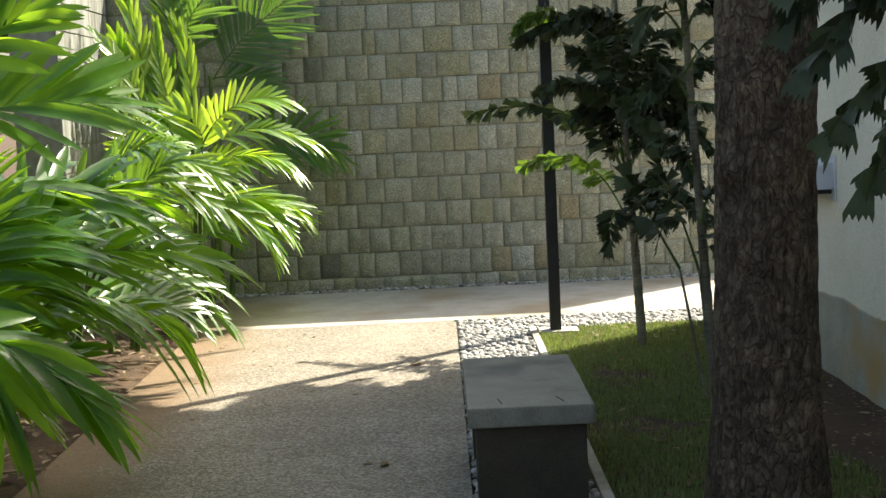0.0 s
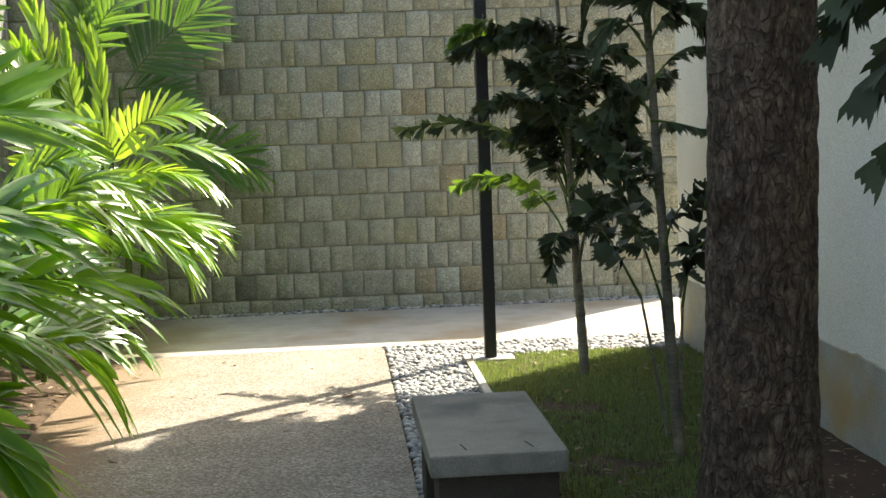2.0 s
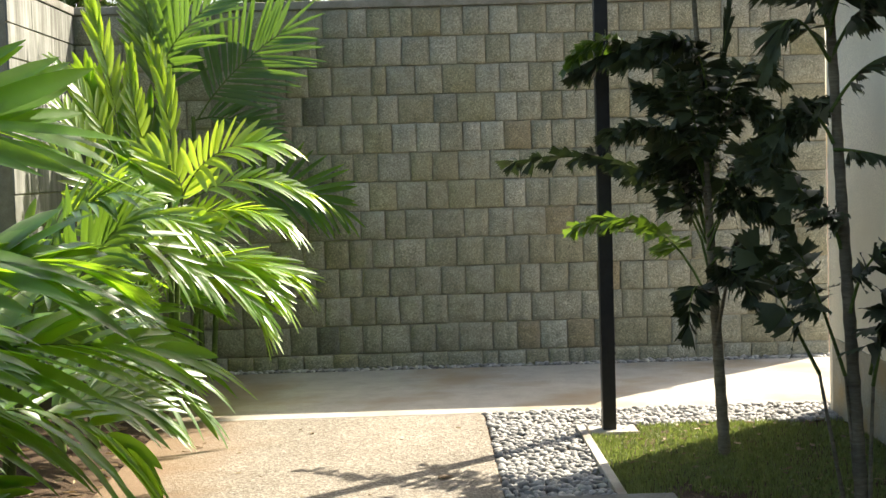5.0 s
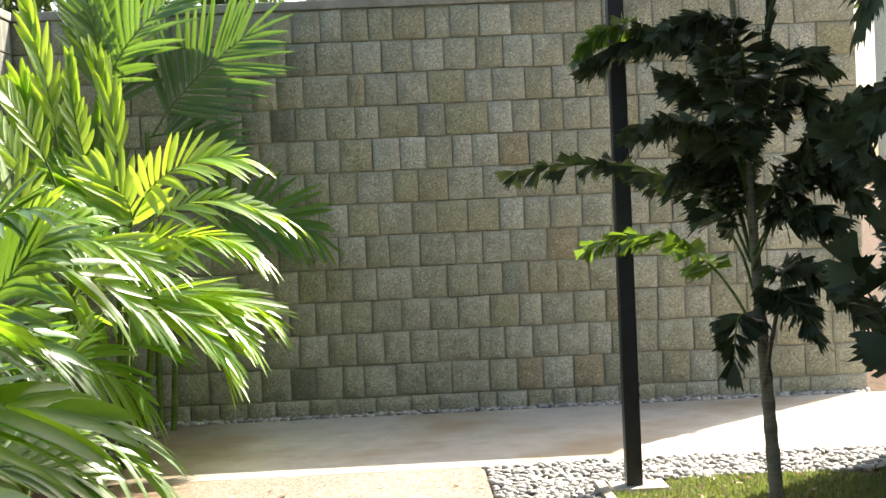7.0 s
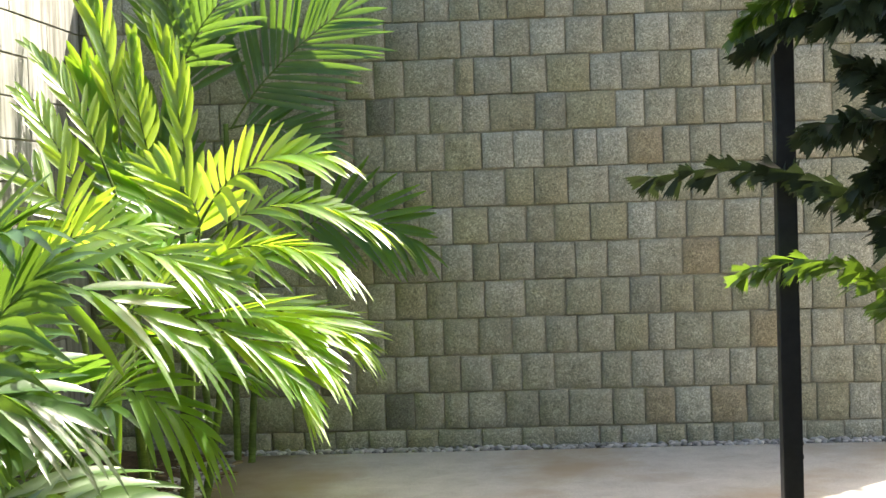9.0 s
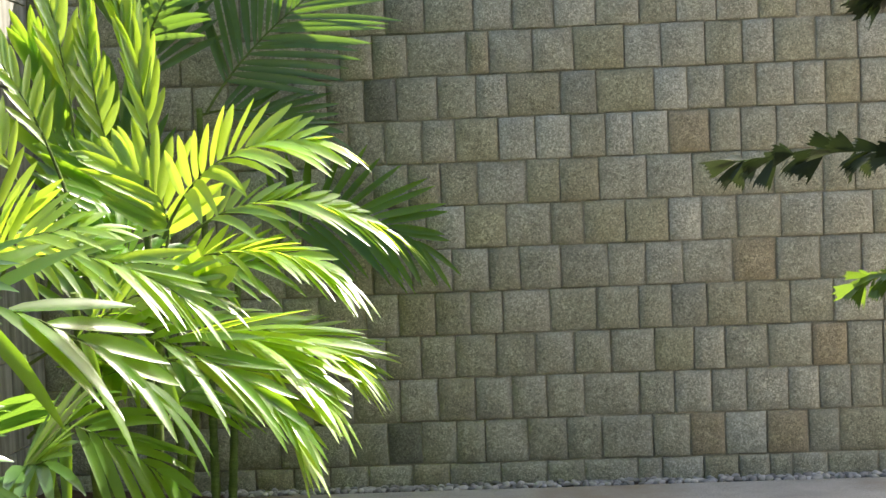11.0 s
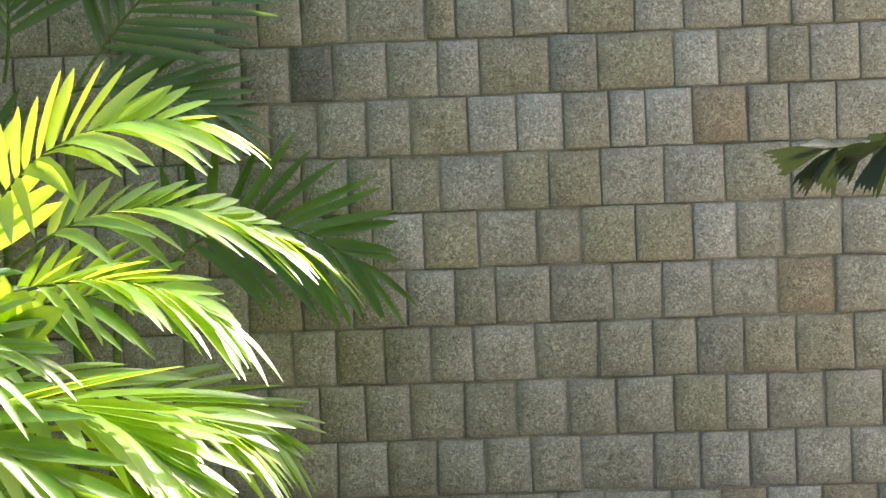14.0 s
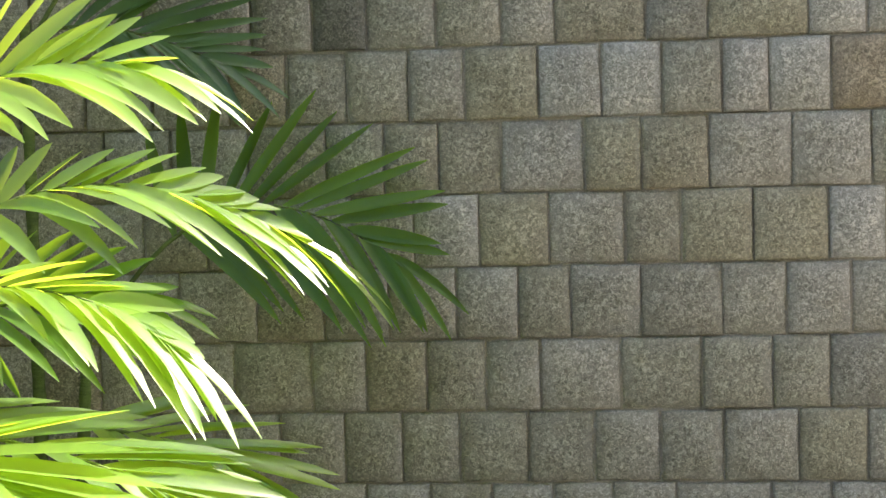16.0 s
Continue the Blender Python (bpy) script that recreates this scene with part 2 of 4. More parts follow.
SOIL = grainy("garden_soil", [(0.3, (0.05, 0.032, 0.02)), (0.6, (0.11, 0.07, 0.042)), (0.8, (0.17, 0.11, 0.07))], 14, fine=90, strength=0.9, distance=0.015, rough=0.95)
LAWN_SOIL = grainy("lawn_soil", [(0.3, (0.05, 0.034, 0.02)), (0.6, (0.09, 0.06, 0.036)), (0.8, (0.14, 0.095, 0.058))], 9, fine=80, strength=0.9, distance=0.012, rough=0.95, stain=(0.10, 0.055, 0.032), stain_scale=1.7)
STREAKED = streaked_concrete("streaked_concrete")
KERB = grainy("pale_kerb", [(0.3, (0.45, 0.42, 0.36)), (0.7, (0.62, 0.59, 0.52))], 12, stain=(0.3, 0.25, 0.18))
BENCH = grainy("bench_concrete", [(0.3, (0.20, 0.187, 0.148)), (0.5, (0.25, 0.235, 0.187)), (0.75, (0.30, 0.283, 0.228))], 6, fine=150, stain=(0.125, 0.12, 0.10), stain_scale=3.5, strength=0.35, rough=0.7)
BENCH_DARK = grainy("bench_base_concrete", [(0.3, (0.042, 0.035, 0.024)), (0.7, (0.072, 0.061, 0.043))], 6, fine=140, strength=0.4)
PLASTER = grainy("white_plaster", [(0.3, (0.85, 0.80, 0.66)), (0.7, (0.91, 0.86, 0.73))], 3, fine=120, stain=(0.76, 0.72, 0.60), stain_scale=1.1, strength=0.2, distance=0.002)
PLINTH = grainy("bare_render", [(0.3, (0.35, 0.33, 0.265)), (0.7, (0.50, 0.475, 0.39))], 5, fine=110, stain=(0.46, 0.32, 0.15), stain_scale=2.0, strength=0.4)
STEEL, st_, sp_ = shader("black_painted_steel")
st_.links.new(ramp(st_, noise_of(st_, 22, 6, 0.6, place_of(st_)), [(0.35, (0.008, 0.008, 0.008)), (0.75, (0.02, 0.019, 0.018))]), sp_.inputs["Base Color"])
sp_.inputs["Roughness"].default_value = 0.42
BARK = bark_material("furrowed_bark", [(0.3, (0.05, 0.036, 0.023)), (0.5, (0.135, 0.098, 0.066)), (0.68, (0.28, 0.215, 0.145))])
CANE = bark_material("palm_cane", [(0.3, (0.12, 0.105, 0.07)), (0.55, (0.22, 0.20, 0.14)), (0.75, (0.33, 0.31, 0.24))], ring=1)
GREEN_CANE = bark_material("green_cane", [(0.3, (0.06, 0.10, 0.02)), (0.6, (0.13, 0.19, 0.05)), (0.8, (0.24, 0.26, 0.10))], ring=1)
LEAF = leaf_material("palm_leaf", (0.05, 0.13, 0.016), (0.17, 0.31, 0.045), (0.68, 0.93, 0.07), gloss=0.39, share=0.48, spec=1.0, ior=1.6)
# Darker copy of the palm leaf; shade is put into its colour.
LEAF_SHADED = leaf_material("shaded_palm_leaf", (0.025, 0.085, 0.012), (0.09, 0.20, 0.025), (0.52, 0.86, 0.05), gloss=0.34, share=0.46, spec=0.6)
# Shade is set in the colour here too, with less light let through.
LEAF_SHADED_DULL = leaf_material("dull_shaded_palm_leaf", (0.025, 0.075, 0.018), (0.07, 0.15, 0.04), (0.34, 0.62, 0.06), gloss=0.36, share=0.24, spec=0.9)
# Dark and nearly opaque, so fishtail leaflets look shaded whatever falls on them.
LEAF_FISHTAIL_SHADED = leaf_material("shaded_fishtail_leaf", (0.032, 0.042, 0.022), (0.07, 0.088, 0.042), (0.14, 0.22, 0.05), gloss=0.5, share=0.05, spec=0.2)
# Sunlit copy of the fishtail leaf; the brightness is in its colour.
LEAF_FISHTAIL_LIT = leaf_material("lit_fishtail_leaf", (0.03, 0.06, 0.012), (0.09, 0.16, 0.03), (0.42, 0.70, 0.06), gloss=0.4, share=0.17, spec=0.5)
BLADE = leaf_material("grass_blade", (0.08, 0.115, 0.042), (0.22, 0.255, 0.105), (0.28, 0.36, 0.08), gloss=0.6, share=0.35, spec=0.4)
DRY = leaf_material("dry_leaf", (0.16, 0.10, 0.05), (0.36, 0.27, 0.15), (0.3, 0.2, 0.08), gloss=0.7, share=0.2)
HEDGE = leaf_material("hedge_leaf", (0.02, 0.045, 0.012), (0.05, 0.09, 0.02), (0.16, 0.26, 0.04), share=0.3)
WHITE_PLASTIC, wt_, wp_ = shader("white_plastic")
wt_.links.new(ramp(wt_, noise_of(wt_, 14, 5, 0.6, place_of(wt_)), [(0.3, (0.62, 0.62, 0.66)), (0.7, (0.76, 0.76, 0.78))]), wp_.inputs["Base Color"])
wp_.inputs["Roughness"].default_value = 0.4


# ---- building helpers ----
def part(name, bm, material, parent=None, label=""):
    """Links a bmesh as one mesh object under a thing or a part."""
    me = bpy.data.meshes.new(name)
    bm.to_mesh(me)
    bm.free()
    me.materials.append(material)
    ob = new(name, me)
    ob.parent = parent
    return tagged(ob, label)


def raw(name, verts, faces, material, parent=None, smooth=False):
    me = bpy.data.meshes.new(name)
    me.from_pydata([tuple(v) for v in verts], [], faces)
    me.materials.append(material)
    if smooth:
        me.polygons.foreach_set("use_smooth", [True] * len(me.polygons))
    ob = new(name, me)
    ob.parent = parent
    return ob


def block(x0, x1, y0, y1, z0, z1, bevel=0.0, cuts=0, wobble=0.0):
    bm = bmesh.new()
    bmesh.ops.create_cube(bm, size=1)
    for v in bm.verts:
        v.co = ((x0 + x1) / 2 + v.co.x * (x1 - x0), (y0 + y1) / 2 + v.co.y * (y1 - y0), (z0 + z1) / 2 + v.co.z * (z1 - z0))
    if cuts:
        bmesh.ops.subdivide_edges(bm, edges=bm.edges[:], cuts=cuts, use_grid_fill=True)
    if bevel:
        sharp = [e for e in bm.edges if len(e.link_faces) == 2 and e.calc_face_angle() > 0.5]
        bmesh.ops.bevel(bm, geom=sharp, offset=bevel, segments=2, profile=0.6, affect="EDGES")
    if wobble:
        for v in bm.verts:
            v.co += noise.noise_vector(v.co * 7.0) * wobble
    return bm


def tube(points, radii, sides=8):
    """A tapered tube along points, closed at both ends."""
    bm = bmesh.new()
    rings = []
    for k, p in enumerate(points):
        a, b = points[max(k - 1, 0)], points[min(k + 1, len(points) - 1)]
        turn = (b - a).to_track_quat("Z", "Y")
        rings.append([bm.verts.new(p + turn @ Vector((math.cos(s), math.sin(s), 0)) * radii[k]) for s in (2 * math.pi * i / sides for i in range(sides))])
    for r, q in zip(rings, rings[1:]):
        for i in range(sides):
            f = bm.faces.new((r[i], r[(i + 1) % sides], q[(i + 1) % sides], q[i]))
            f.smooth = True
    bm.faces.new(rings[0][::-1])
    bm.faces.new(rings[-1])
    return bm


def empty(name, place, label, category, group=""):
    ob = new(name)
    ob.location = place
    ob.empty_display_size = 0.1
    return tagged(ob, label, category, group)


# ---- ground ----
def sheet(name, x0, x1, y0, y1, nx, ny, height, material):
    xs, ys = np.linspace(x0, x1, nx), np.linspace(y0, y1, ny)
    verts = [(x, y, height(x, y)) for y in ys for x in xs]
    faces = [(j * nx + i, j * nx + i + 1, (j + 1) * nx + i + 1, (j + 1) * nx + i) for j in range(ny - 1) for i in range(nx - 1)]
    return raw(name, verts, faces, material, smooth=True)


def ground_sheet():
    xs = [-900, -200, -60, -20, -8, 8, 20, 60, 200, 900]
    verts = [(x, y, -0.06) for y in xs for x in xs]
    faces = [(j * 10 + i, j * 10 + i + 1, j * 10 + i + 11, j * 10 + i + 10) for j in range(9) for i in range(9)]
    return tagged(raw("ground", verts, faces, SOIL), kind="structure")


ground_sheet()
tagged(part("pavement", block(0.08, 1.965, -4.0, 9.55, -0.08, 0.0, 0.004), PATH_STONE), kind="structure")
tagged(part("pavement_cross", block(-0.1, 14.0, 9.553, 11.46, -0.08, 0.001, 0.004), CROSS), kind="structure")
tagged(sheet("ground_bed", -1.6, 0.085, -4, 11.5, 30, 200, lambda x, y: -0.005 + max(0, 0.05 - x) * 0.07 + 0.02 * noise.noise((x * 5, y * 5, 0)) + 0.012 * noise.noise((x * 19, y * 19, 4)) - (0.03 if x > 0.06 else 0), SOIL), kind="structure")
tagged(sheet("lawn_ground", 2.49, 3.97, -4, 9.0, 24, 160, lambda x, y: -0.004 + 0.012 * noise.noise((x * 3, y * 3, 9)) + 0.006 * noise.noise((x * 14, y * 14, 3)), LAWN_SOIL), kind="structure")
tagged(part("kerb", block(2.452, 2.498, -4.0, 8.97, -0.08, 0.022, 0.005, 0), KERB), kind="structure")
tagged(part("gravel_bed", block(1.968, 2.45, -4.0, 9.55, -0.08, -0.016), SOIL), kind="structure")
tagged(part("gravel_bed_cross", block(2.452, 5.2, 9.005, 9.55, -0.08, -0.016), SOIL), kind="structure")
tagged(part("gravel_bed_wall", block(-0.1, 4.7, 11.463, 11.57, -0.08, -0.014), SOIL), kind="structure")


# ---- stone walls ----
def stone_mesh(seed):
    """A block 0.23 x 0.205 with a hewn, slightly cushioned face towards -y."""
    rng = random.Random(seed)
    w, h, n = 0.23, 0.205, 6
    verts, faces = [], []
    lean, twist = rng.uniform(-0.004, 0.004), rng.uniform(-0.004, 0.004)
    for j in range(n):
        for i in range(n):
            u, v = i / (n - 1), j / (n - 1)
            rim = 0 if 0 < i < n - 1 and 0 < j < n - 1 else 1
            uu = 0.5 + (u - 0.5) * 0.985 if rim else 0.04 + (u * (n - 1) - 1) / (n - 3) * 0.92
            vv = 0.5 + (v - 0.5) * 0.985 if rim else 0.04 + (v * (n - 1) - 1) / (n - 3) * 0.92
            x, z = (uu - 0.5) * w, (vv - 0.5) * h
            bulge = 0.007 * rim - 0.003 * (1 - (2 * uu - 1) ** 2) * (1 - (2 * vv - 1) ** 2)
            y = bulge + lean * (2 * uu - 1) + twist * (2 * vv - 1) + 0.0035 * noise.noise((x * 22 + seed * 3.1, z * 22, seed))
            if rim:
                x += 0.0022 * noise.noise((z * 30, seed * 2.0, 1))
                z += 0.0022 * noise.noise((x * 30, seed * 2.0, 5))
            verts.append((x, y, z))
    faces += [(j * n + i, j * n + i + 1, (j + 1) * n + i + 1, (j + 1) * n + i) for j in range(n - 1) for i in range(n - 1)]
    ring = [i for i in range(n)] + [j * n + n - 1 for j in range(1, n)] + [(n - 1) * n + i for i in range(n - 2, -1, -1)] + [j * n for j in range(n - 2, 0, -1)]
    base = len(verts)
    verts += [(verts[k][0], 0.06, verts[k][2]) for k in ring]
    faces += [(ring[k], base + k, base + (k + 1) % len(ring), ring[(k + 1) % len(ring)]) for k in range(len(ring))]
    me = bpy.data.meshes.new("stone")
    me.from_pydata(verts, [], faces)
    me.materials.append(STONE)
    me.polygons.foreach_set("use_smooth", [k < (n - 1) ** 2 for k in range(len(faces))])
    return me


STONES = [stone_mesh(k) for k in range(12)]
COURSE, FOOT = 0.2106, 0.1097
rng = random.Random(5)


def lay(parent, n, joints, first, last, frame_of):
    """One course of blocks; joints found on the wall are kept, the rest of the run is filled with like widths."""
    joints = sorted(joints)
    while joints[0] - 0.2 > first:
        joints.insert(0, joints[0] - rng.choice((0.16, 0.18, 0.19, 0.2, 0.23)))
    joints[0] = first
    while joints[-1] + 0.2 < last:
        joints.append(joints[-1] + rng.choice((0.15, 0.17, 0.18, 0.2, 0.21, 0.24)))
    joints[-1] = last
    z0, z1 = FOOT + COURSE * (n + 7), FOOT + COURSE * (n + 8)
    if n == -8:
        z0 = -0.02
    for a, b in zip(joints, joints[1:]):
        ob = new("stone", rng.choice(STONES))
        ob.parent = parent
        for kind, found in ODD.items():
            if frame_of is face_back and any(k == n and a < x < b for k, x in found):
                ob.material_slots[0].link = "OBJECT"
                ob.material_slots[0].material = KINDS[kind]
        gap = rng.uniform(0.004, 0.010)
        ob.matrix_basis = frame_of((a + b) / 2, rng.uniform(-0.004, 0.003), (z0 + z1) / 2) @ pose(0, 0, 0, rng.uniform(-0.7, 0.7), rng.uniform(-0.5, 0.5), rng.uniform(-0.8, 0.8)) @ Matrix.Diagonal(((b - a - gap) / 0.2266 * (1 if rng.random() < 0.5 else 1), 1, (z1 - z0 - gap) / 0.202, 1))


WALL_Y = 11.569
wall_back = tagged(part("wall_back", block(-1.1, 4.62, WALL_Y + 0.013, WALL_Y + 0.36, -0.1, 2.64), MORTAR), kind="structure")
part("wall_cap", block(-1.12, 4.64, WALL_Y - 0.012, WALL_Y + 0.38, 2.642, 2.70, 0.008, 0), CAP, wall_back, "weathered concrete wall capping")
face_back = lambda x, out, z: pose(x, WALL_Y + out, z)
lay(wall_back, 4, [0.78, 0.95, 1.13, 1.27, 1.44, 1.6, 1.81, 1.97, 2.16, 2.37, 2.58, 2.79], -0.86, 4.62, face_back)
lay(wall_back, 3, [0.73, 0.9, 1.09, 1.33, 1.52, 1.72, 1.92, 2.13, 2.31, 2.5, 2.7], -0.86, 4.62, face_back)
lay(wall_back, 2, [0.67, 0.83, 1.0, 1.29, 1.4, 1.61, 1.81, 2.05, 2.23, 2.44, 2.62, 2.77], -0.86, 4.62, face_back)
lay(wall_back, 1, [0.6, 0.78, 0.94, 1.14, 1.33, 1.48, 1.74, 1.91, 2.19, 2.35, 2.53, 2.68, 2.86], -0.86, 4.62, face_back)
lay(wall_back, 0, [0.53, 0.7, 0.88, 1.06, 1.22, 1.43, 1.61, 1.78, 1.95, 2.08, 2.25, 2.45, 2.6], -0.86, 4.62, face_back)
lay(wall_back, -1, [0.81, 0.98, 1.14, 1.32, 1.56, 1.72, 1.91, 2.14, 2.36], -0.86, 4.62, face_back)
lay(wall_back, -2, [0.88, 1.06, 1.25, 1.45, 1.67, 1.83, 2.03, 2.24, 2.4], -0.86, 4.62, face_back)
lay(wall_back, -3, [0.98, 1.18, 1.36, 1.51, 1.71, 1.94, 2.12, 2.3, 2.54], -0.86, 4.62, face_back)
lay(wall_back, -4, [0.75, 0.91, 1.09, 1.26, 1.42, 1.65, 1.88, 2.08, 2.24, 2.41, 2.6], -0.86, 4.62, face_back)
lay(wall_back, -5, [0.84, 1.01, 1.18, 1.38, 1.57, 1.76, 1.94, 2.15, 2.34, 2.49], -0.86, 4.62, face_back)
lay(wall_back, -6, [0.9, 1.09, 1.27, 1.45, 1.62, 1.8, 2.07, 2.24, 2.42, 2.59], -0.86, 4.62, face_back)
lay(wall_back, -7, [0.83, 1.0, 1.17, 1.31, 1.52, 1.71, 1.88, 2.13, 2.31, 2.48], -0.86, 4.62, face_back)
lay(wall_back, -8, [0.73, 0.95, 1.13, 1.38, 1.61, 1.79, 2.05, 2.17, 2.37, 2.54, 2.69, 2.8], -0.86, 4.62, face_back)

wall_left = tagged(part("wall_left", block(-1.2, -0.863, 9.9, WALL_Y + 0.01, -0.1, 2.64), MORTAR), kind="structure")
part("wall_cap", block(-1.22, -0.84, 9.88, WALL_Y - 0.015, 2.642, 2.70, 0.008), CAP, wall_left, "weathered concrete wall capping")
for n in range(-8, 5):
    cuts = [9.9, 10.55 + rng.uniform(-0.2, 0.2), 11.1 + rng.uniform(-0.15, 0.15), 11.55]
    low, high = (-0.02 if n == -8 else FOOT + COURSE * (n + 7)) + 0.004, FOOT + COURSE * (n + 8) - 0.004
    for a, b in zip(cuts, cuts[1:]):
        part("block", block(-0.88, -0.85 + rng.uniform(-0.003, 0.003), a + 0.002, b - 0.002, low, high, 0.005), STREAKED, wall_left)


# ---- building side ----
def plaster_wall():
    """The long white wall with a rounded free end."""
    bm = bmesh.new()
    outline, r = [(3.96, -12.0)], 0.10
    outline += [(3.96 + r - r * math.cos(a), 9.36 - r + r * math.sin(a)) for a in np.linspace(0, math.pi / 2, 8)]
    outline += [(4.34, 9.36), (4.34, -12.0)]
    low = [bm.verts.new((x, y, -0.1)) for x, y in outline]
    high = [bm.verts.new((x, y, 5.42)) for x, y in outline]
    for i in range(len(outline)):
        j = (i + 1) % len(outline)
        bm.faces.new((low[i], high[i], high[j], low[j])).smooth = 0 < i < 8
    bm.faces.new(high)
    bm.faces.new(low[::-1])
    bmesh.ops.recalc_face_normals(bm, faces=bm.faces[:])
    return bm


wall_right = tagged(part("wall_right", plaster_wall(), PLASTER), kind="structure")


def bare_plinth():
    """Unpainted render at the foot of the wall, its upper edge ragged."""
    ys = np.linspace(-6, 9.2, 380)
    verts, faces = [], []
    for y in ys:
        top = 0.42 + 0.022 * noise.noise((y * 1.7, 0, 2)) + 0.012 * noise.noise((y * 11, 3, 2)) + 0.004 * (y - 6)
        for x, z in ((3.953, -0.08), (3.953, top - 0.006), (3.9575, top), (3.965, top)):
            verts.append((x + 0.002 * noise.noise((y * 8, z * 8, 7)), y, z))
    for k in range(len(ys) - 1):
        for i in range(3):
            faces.append((k * 4 + i, k * 4 + i + 1, k * 4 + i + 5, k * 4 + i + 4))
    return raw("plinth", verts, faces, PLINTH, wall_right)


tagged(bare_plinth(), "unpainted grey render with ochre stains")

# Unidentified white object with a dark underside, given the form of a vent hood.
vent = empty("white_hood_object", (3.96, 7.1, 1.02), "unidentified white object on the plaster wall, shaped as a vent hood", "vent")
vb = bmesh.new()
arc = [(-0.16 * math.sin(a), 0.14 * math.cos(a)) for a in np.linspace(0, math.pi / 2, 8)]
lo = [[vb.verts.new((x, y, z - 0.02)) for x, z in arc + [(0, 0.0)]] for y in (-0.2, 0.2)]
for a, b in zip(range(8), range(1, 9)):
    vb.faces.new((lo[0][a], lo[0][b], lo[1][b], lo[1][a])).smooth = a < 7
for side in lo:
    vb.faces.new(side)
bmesh.ops.recalc_face_normals(vb, faces=vb.faces[:])
hood = part("hood", vb, WHITE_PLASTIC, vent)
part("back_plate", block(-0.008, -0.001, -0.24, 0.24, -0.08, 0.16, 0.003), WHITE_PLASTIC, vent)
part("dark_underside", block(-0.14, -0.012, -0.18, 0.18, -0.045, -0.024, 0.003), STEEL, vent, "dark block under the hood")


# ---- loose stones and turf ----
def unit_pebble():
    bm = bmesh.new()
    bmesh.ops.create_icosphere(bm, subdivisions=2, radius=0.5)
    v = np.array([p.co[:] for p in bm.verts])
    f = np.array([[p.index for p in q.verts] for q in bm.faces])
    bm.free()
    return v, f


def scatter_pebbles(name, areas, size, label, seed):
    """Packed pebbles over rectangles (x0, x1, y0, y1), as one heap."""
    gen = np.random.default_rng(seed)
    v, f = unit_pebble()
    allv, allf, count = [], [], 0
    for x0, x1, y0, y1 in areas:
        step = size * 0.86
        for j, y in enumerate(np.arange(y0 + step / 2, y1, step)):
            for x in np.arange(x0 + step / 2 + (j % 2) * step / 3, x1 - step * 0.2, step):
                s = size * gen.uniform(0.72, 1.25, 3) * (1.15, 0.8, 0.62)
                a, tip = gen.uniform(0, math.pi), gen.uniform(-0.35, 0.35)
                q = v * (1 + 0.10 * np.sin(v[:, [1, 2, 0]] * 5 + gen.uniform(0, 6, 3))) * s
                q = q @ np.array([[1, 0, 0], [0, math.cos(tip), math.sin(tip)], [0, -math.sin(tip), math.cos(tip)]])
                q = q @ np.array([[math.cos(a), math.sin(a), 0], [-math.sin(a), math.cos(a), 0], [0, 0, 1]])
                q += (x + gen.normal(0, size * 0.13), y + gen.normal(0, size * 0.13), gen.uniform(-0.008, 0.006))
                allv.append(q)
                allf.append(f + count)
                count += len(v)
    ob = raw(name, np.concatenate(allv).tolist(), np.concatenate(allf).tolist(), PEBBLE, smooth=True)
    return tagged(ob, label, "pebbles", kind="stuff")


scatter_pebbles("pebbles", [(1.97, 2.45, 4.0, 9.55), (2.45, 4.9, 9.01, 9.55)], 0.043, "grey river pebbles filling the strip beside the path", 3)
scatter_pebbles("wall_pebbles", [(-0.1, 4.62, 11.465, 11.565)], 0.045, "grey pebbles along the foot of the stone wall", 4)
scatter_pebbles("bed_pebbles", [(-0.75, 0.02, 10.0, 11.4)], 0.06, "dull pebbles and chips in the planting bed", 6)


def turf():
    gen = np.random.default_rng(8)
    n = 62000
    x, y = gen.uniform(2.505, 3.93, n), 2.0 + 6.98 * gen.random(n) ** 0.75
    thin = np.array([noise.noise((a * 1.6, b * 1.6, 2)) + 0.5 * noise.noise((a * 6, b * 6, 7)) - 3.5 * max(0, a - 3.2) * (1 if b < 6.8 else 0.15) for a, b in zip(x, y)])
    pole_gap = (abs(x - 2.64) < 0.15) & (abs(y - 8.86) < 0.13)
    keep = (thin > -0.55 + gen.normal(0, 0.15, n)) & ~pole_gap
    x, y = x[keep], y[keep]
    n = len(x)
    h, w, a = gen.uniform(0.012, 0.034, n), gen.uniform(0.0022, 0.0046, n), gen.uniform(0, 2 * math.pi, n)
    lx, ly = np.cos(a), np.sin(a)
    bend = gen.uniform(0.1, 0.75, n) * h
    zero = np.full(n, -0.012)
    p = [np.stack(q, 1) for q in ((x - ly * w, y + lx * w, zero), (x + ly * w, y - lx * w, zero),
                                  (x + ly * w * 0.7 + lx * bend * 0.35, y - lx * w * 0.7 + ly * bend * 0.35, h * 0.6), (x - ly * w * 0.7 + lx * bend * 0.35, y + lx * w * 0.7 + ly * bend * 0.35, h * 0.6),
                                  (x + lx * bend, y + ly * bend, h))]
    verts = np.stack(p, 1).reshape(-1, 3)
    faces = []
    for k in range(0, 5 * n, 5):
        faces += [(k, k + 1, k + 2, k + 3), (k + 3, k + 2, k + 4)]
    return tagged(raw("grass", verts.tolist(), faces, BLADE), "short green lawn grass, thin near the wall", "grass", kind="stuff")


turf()


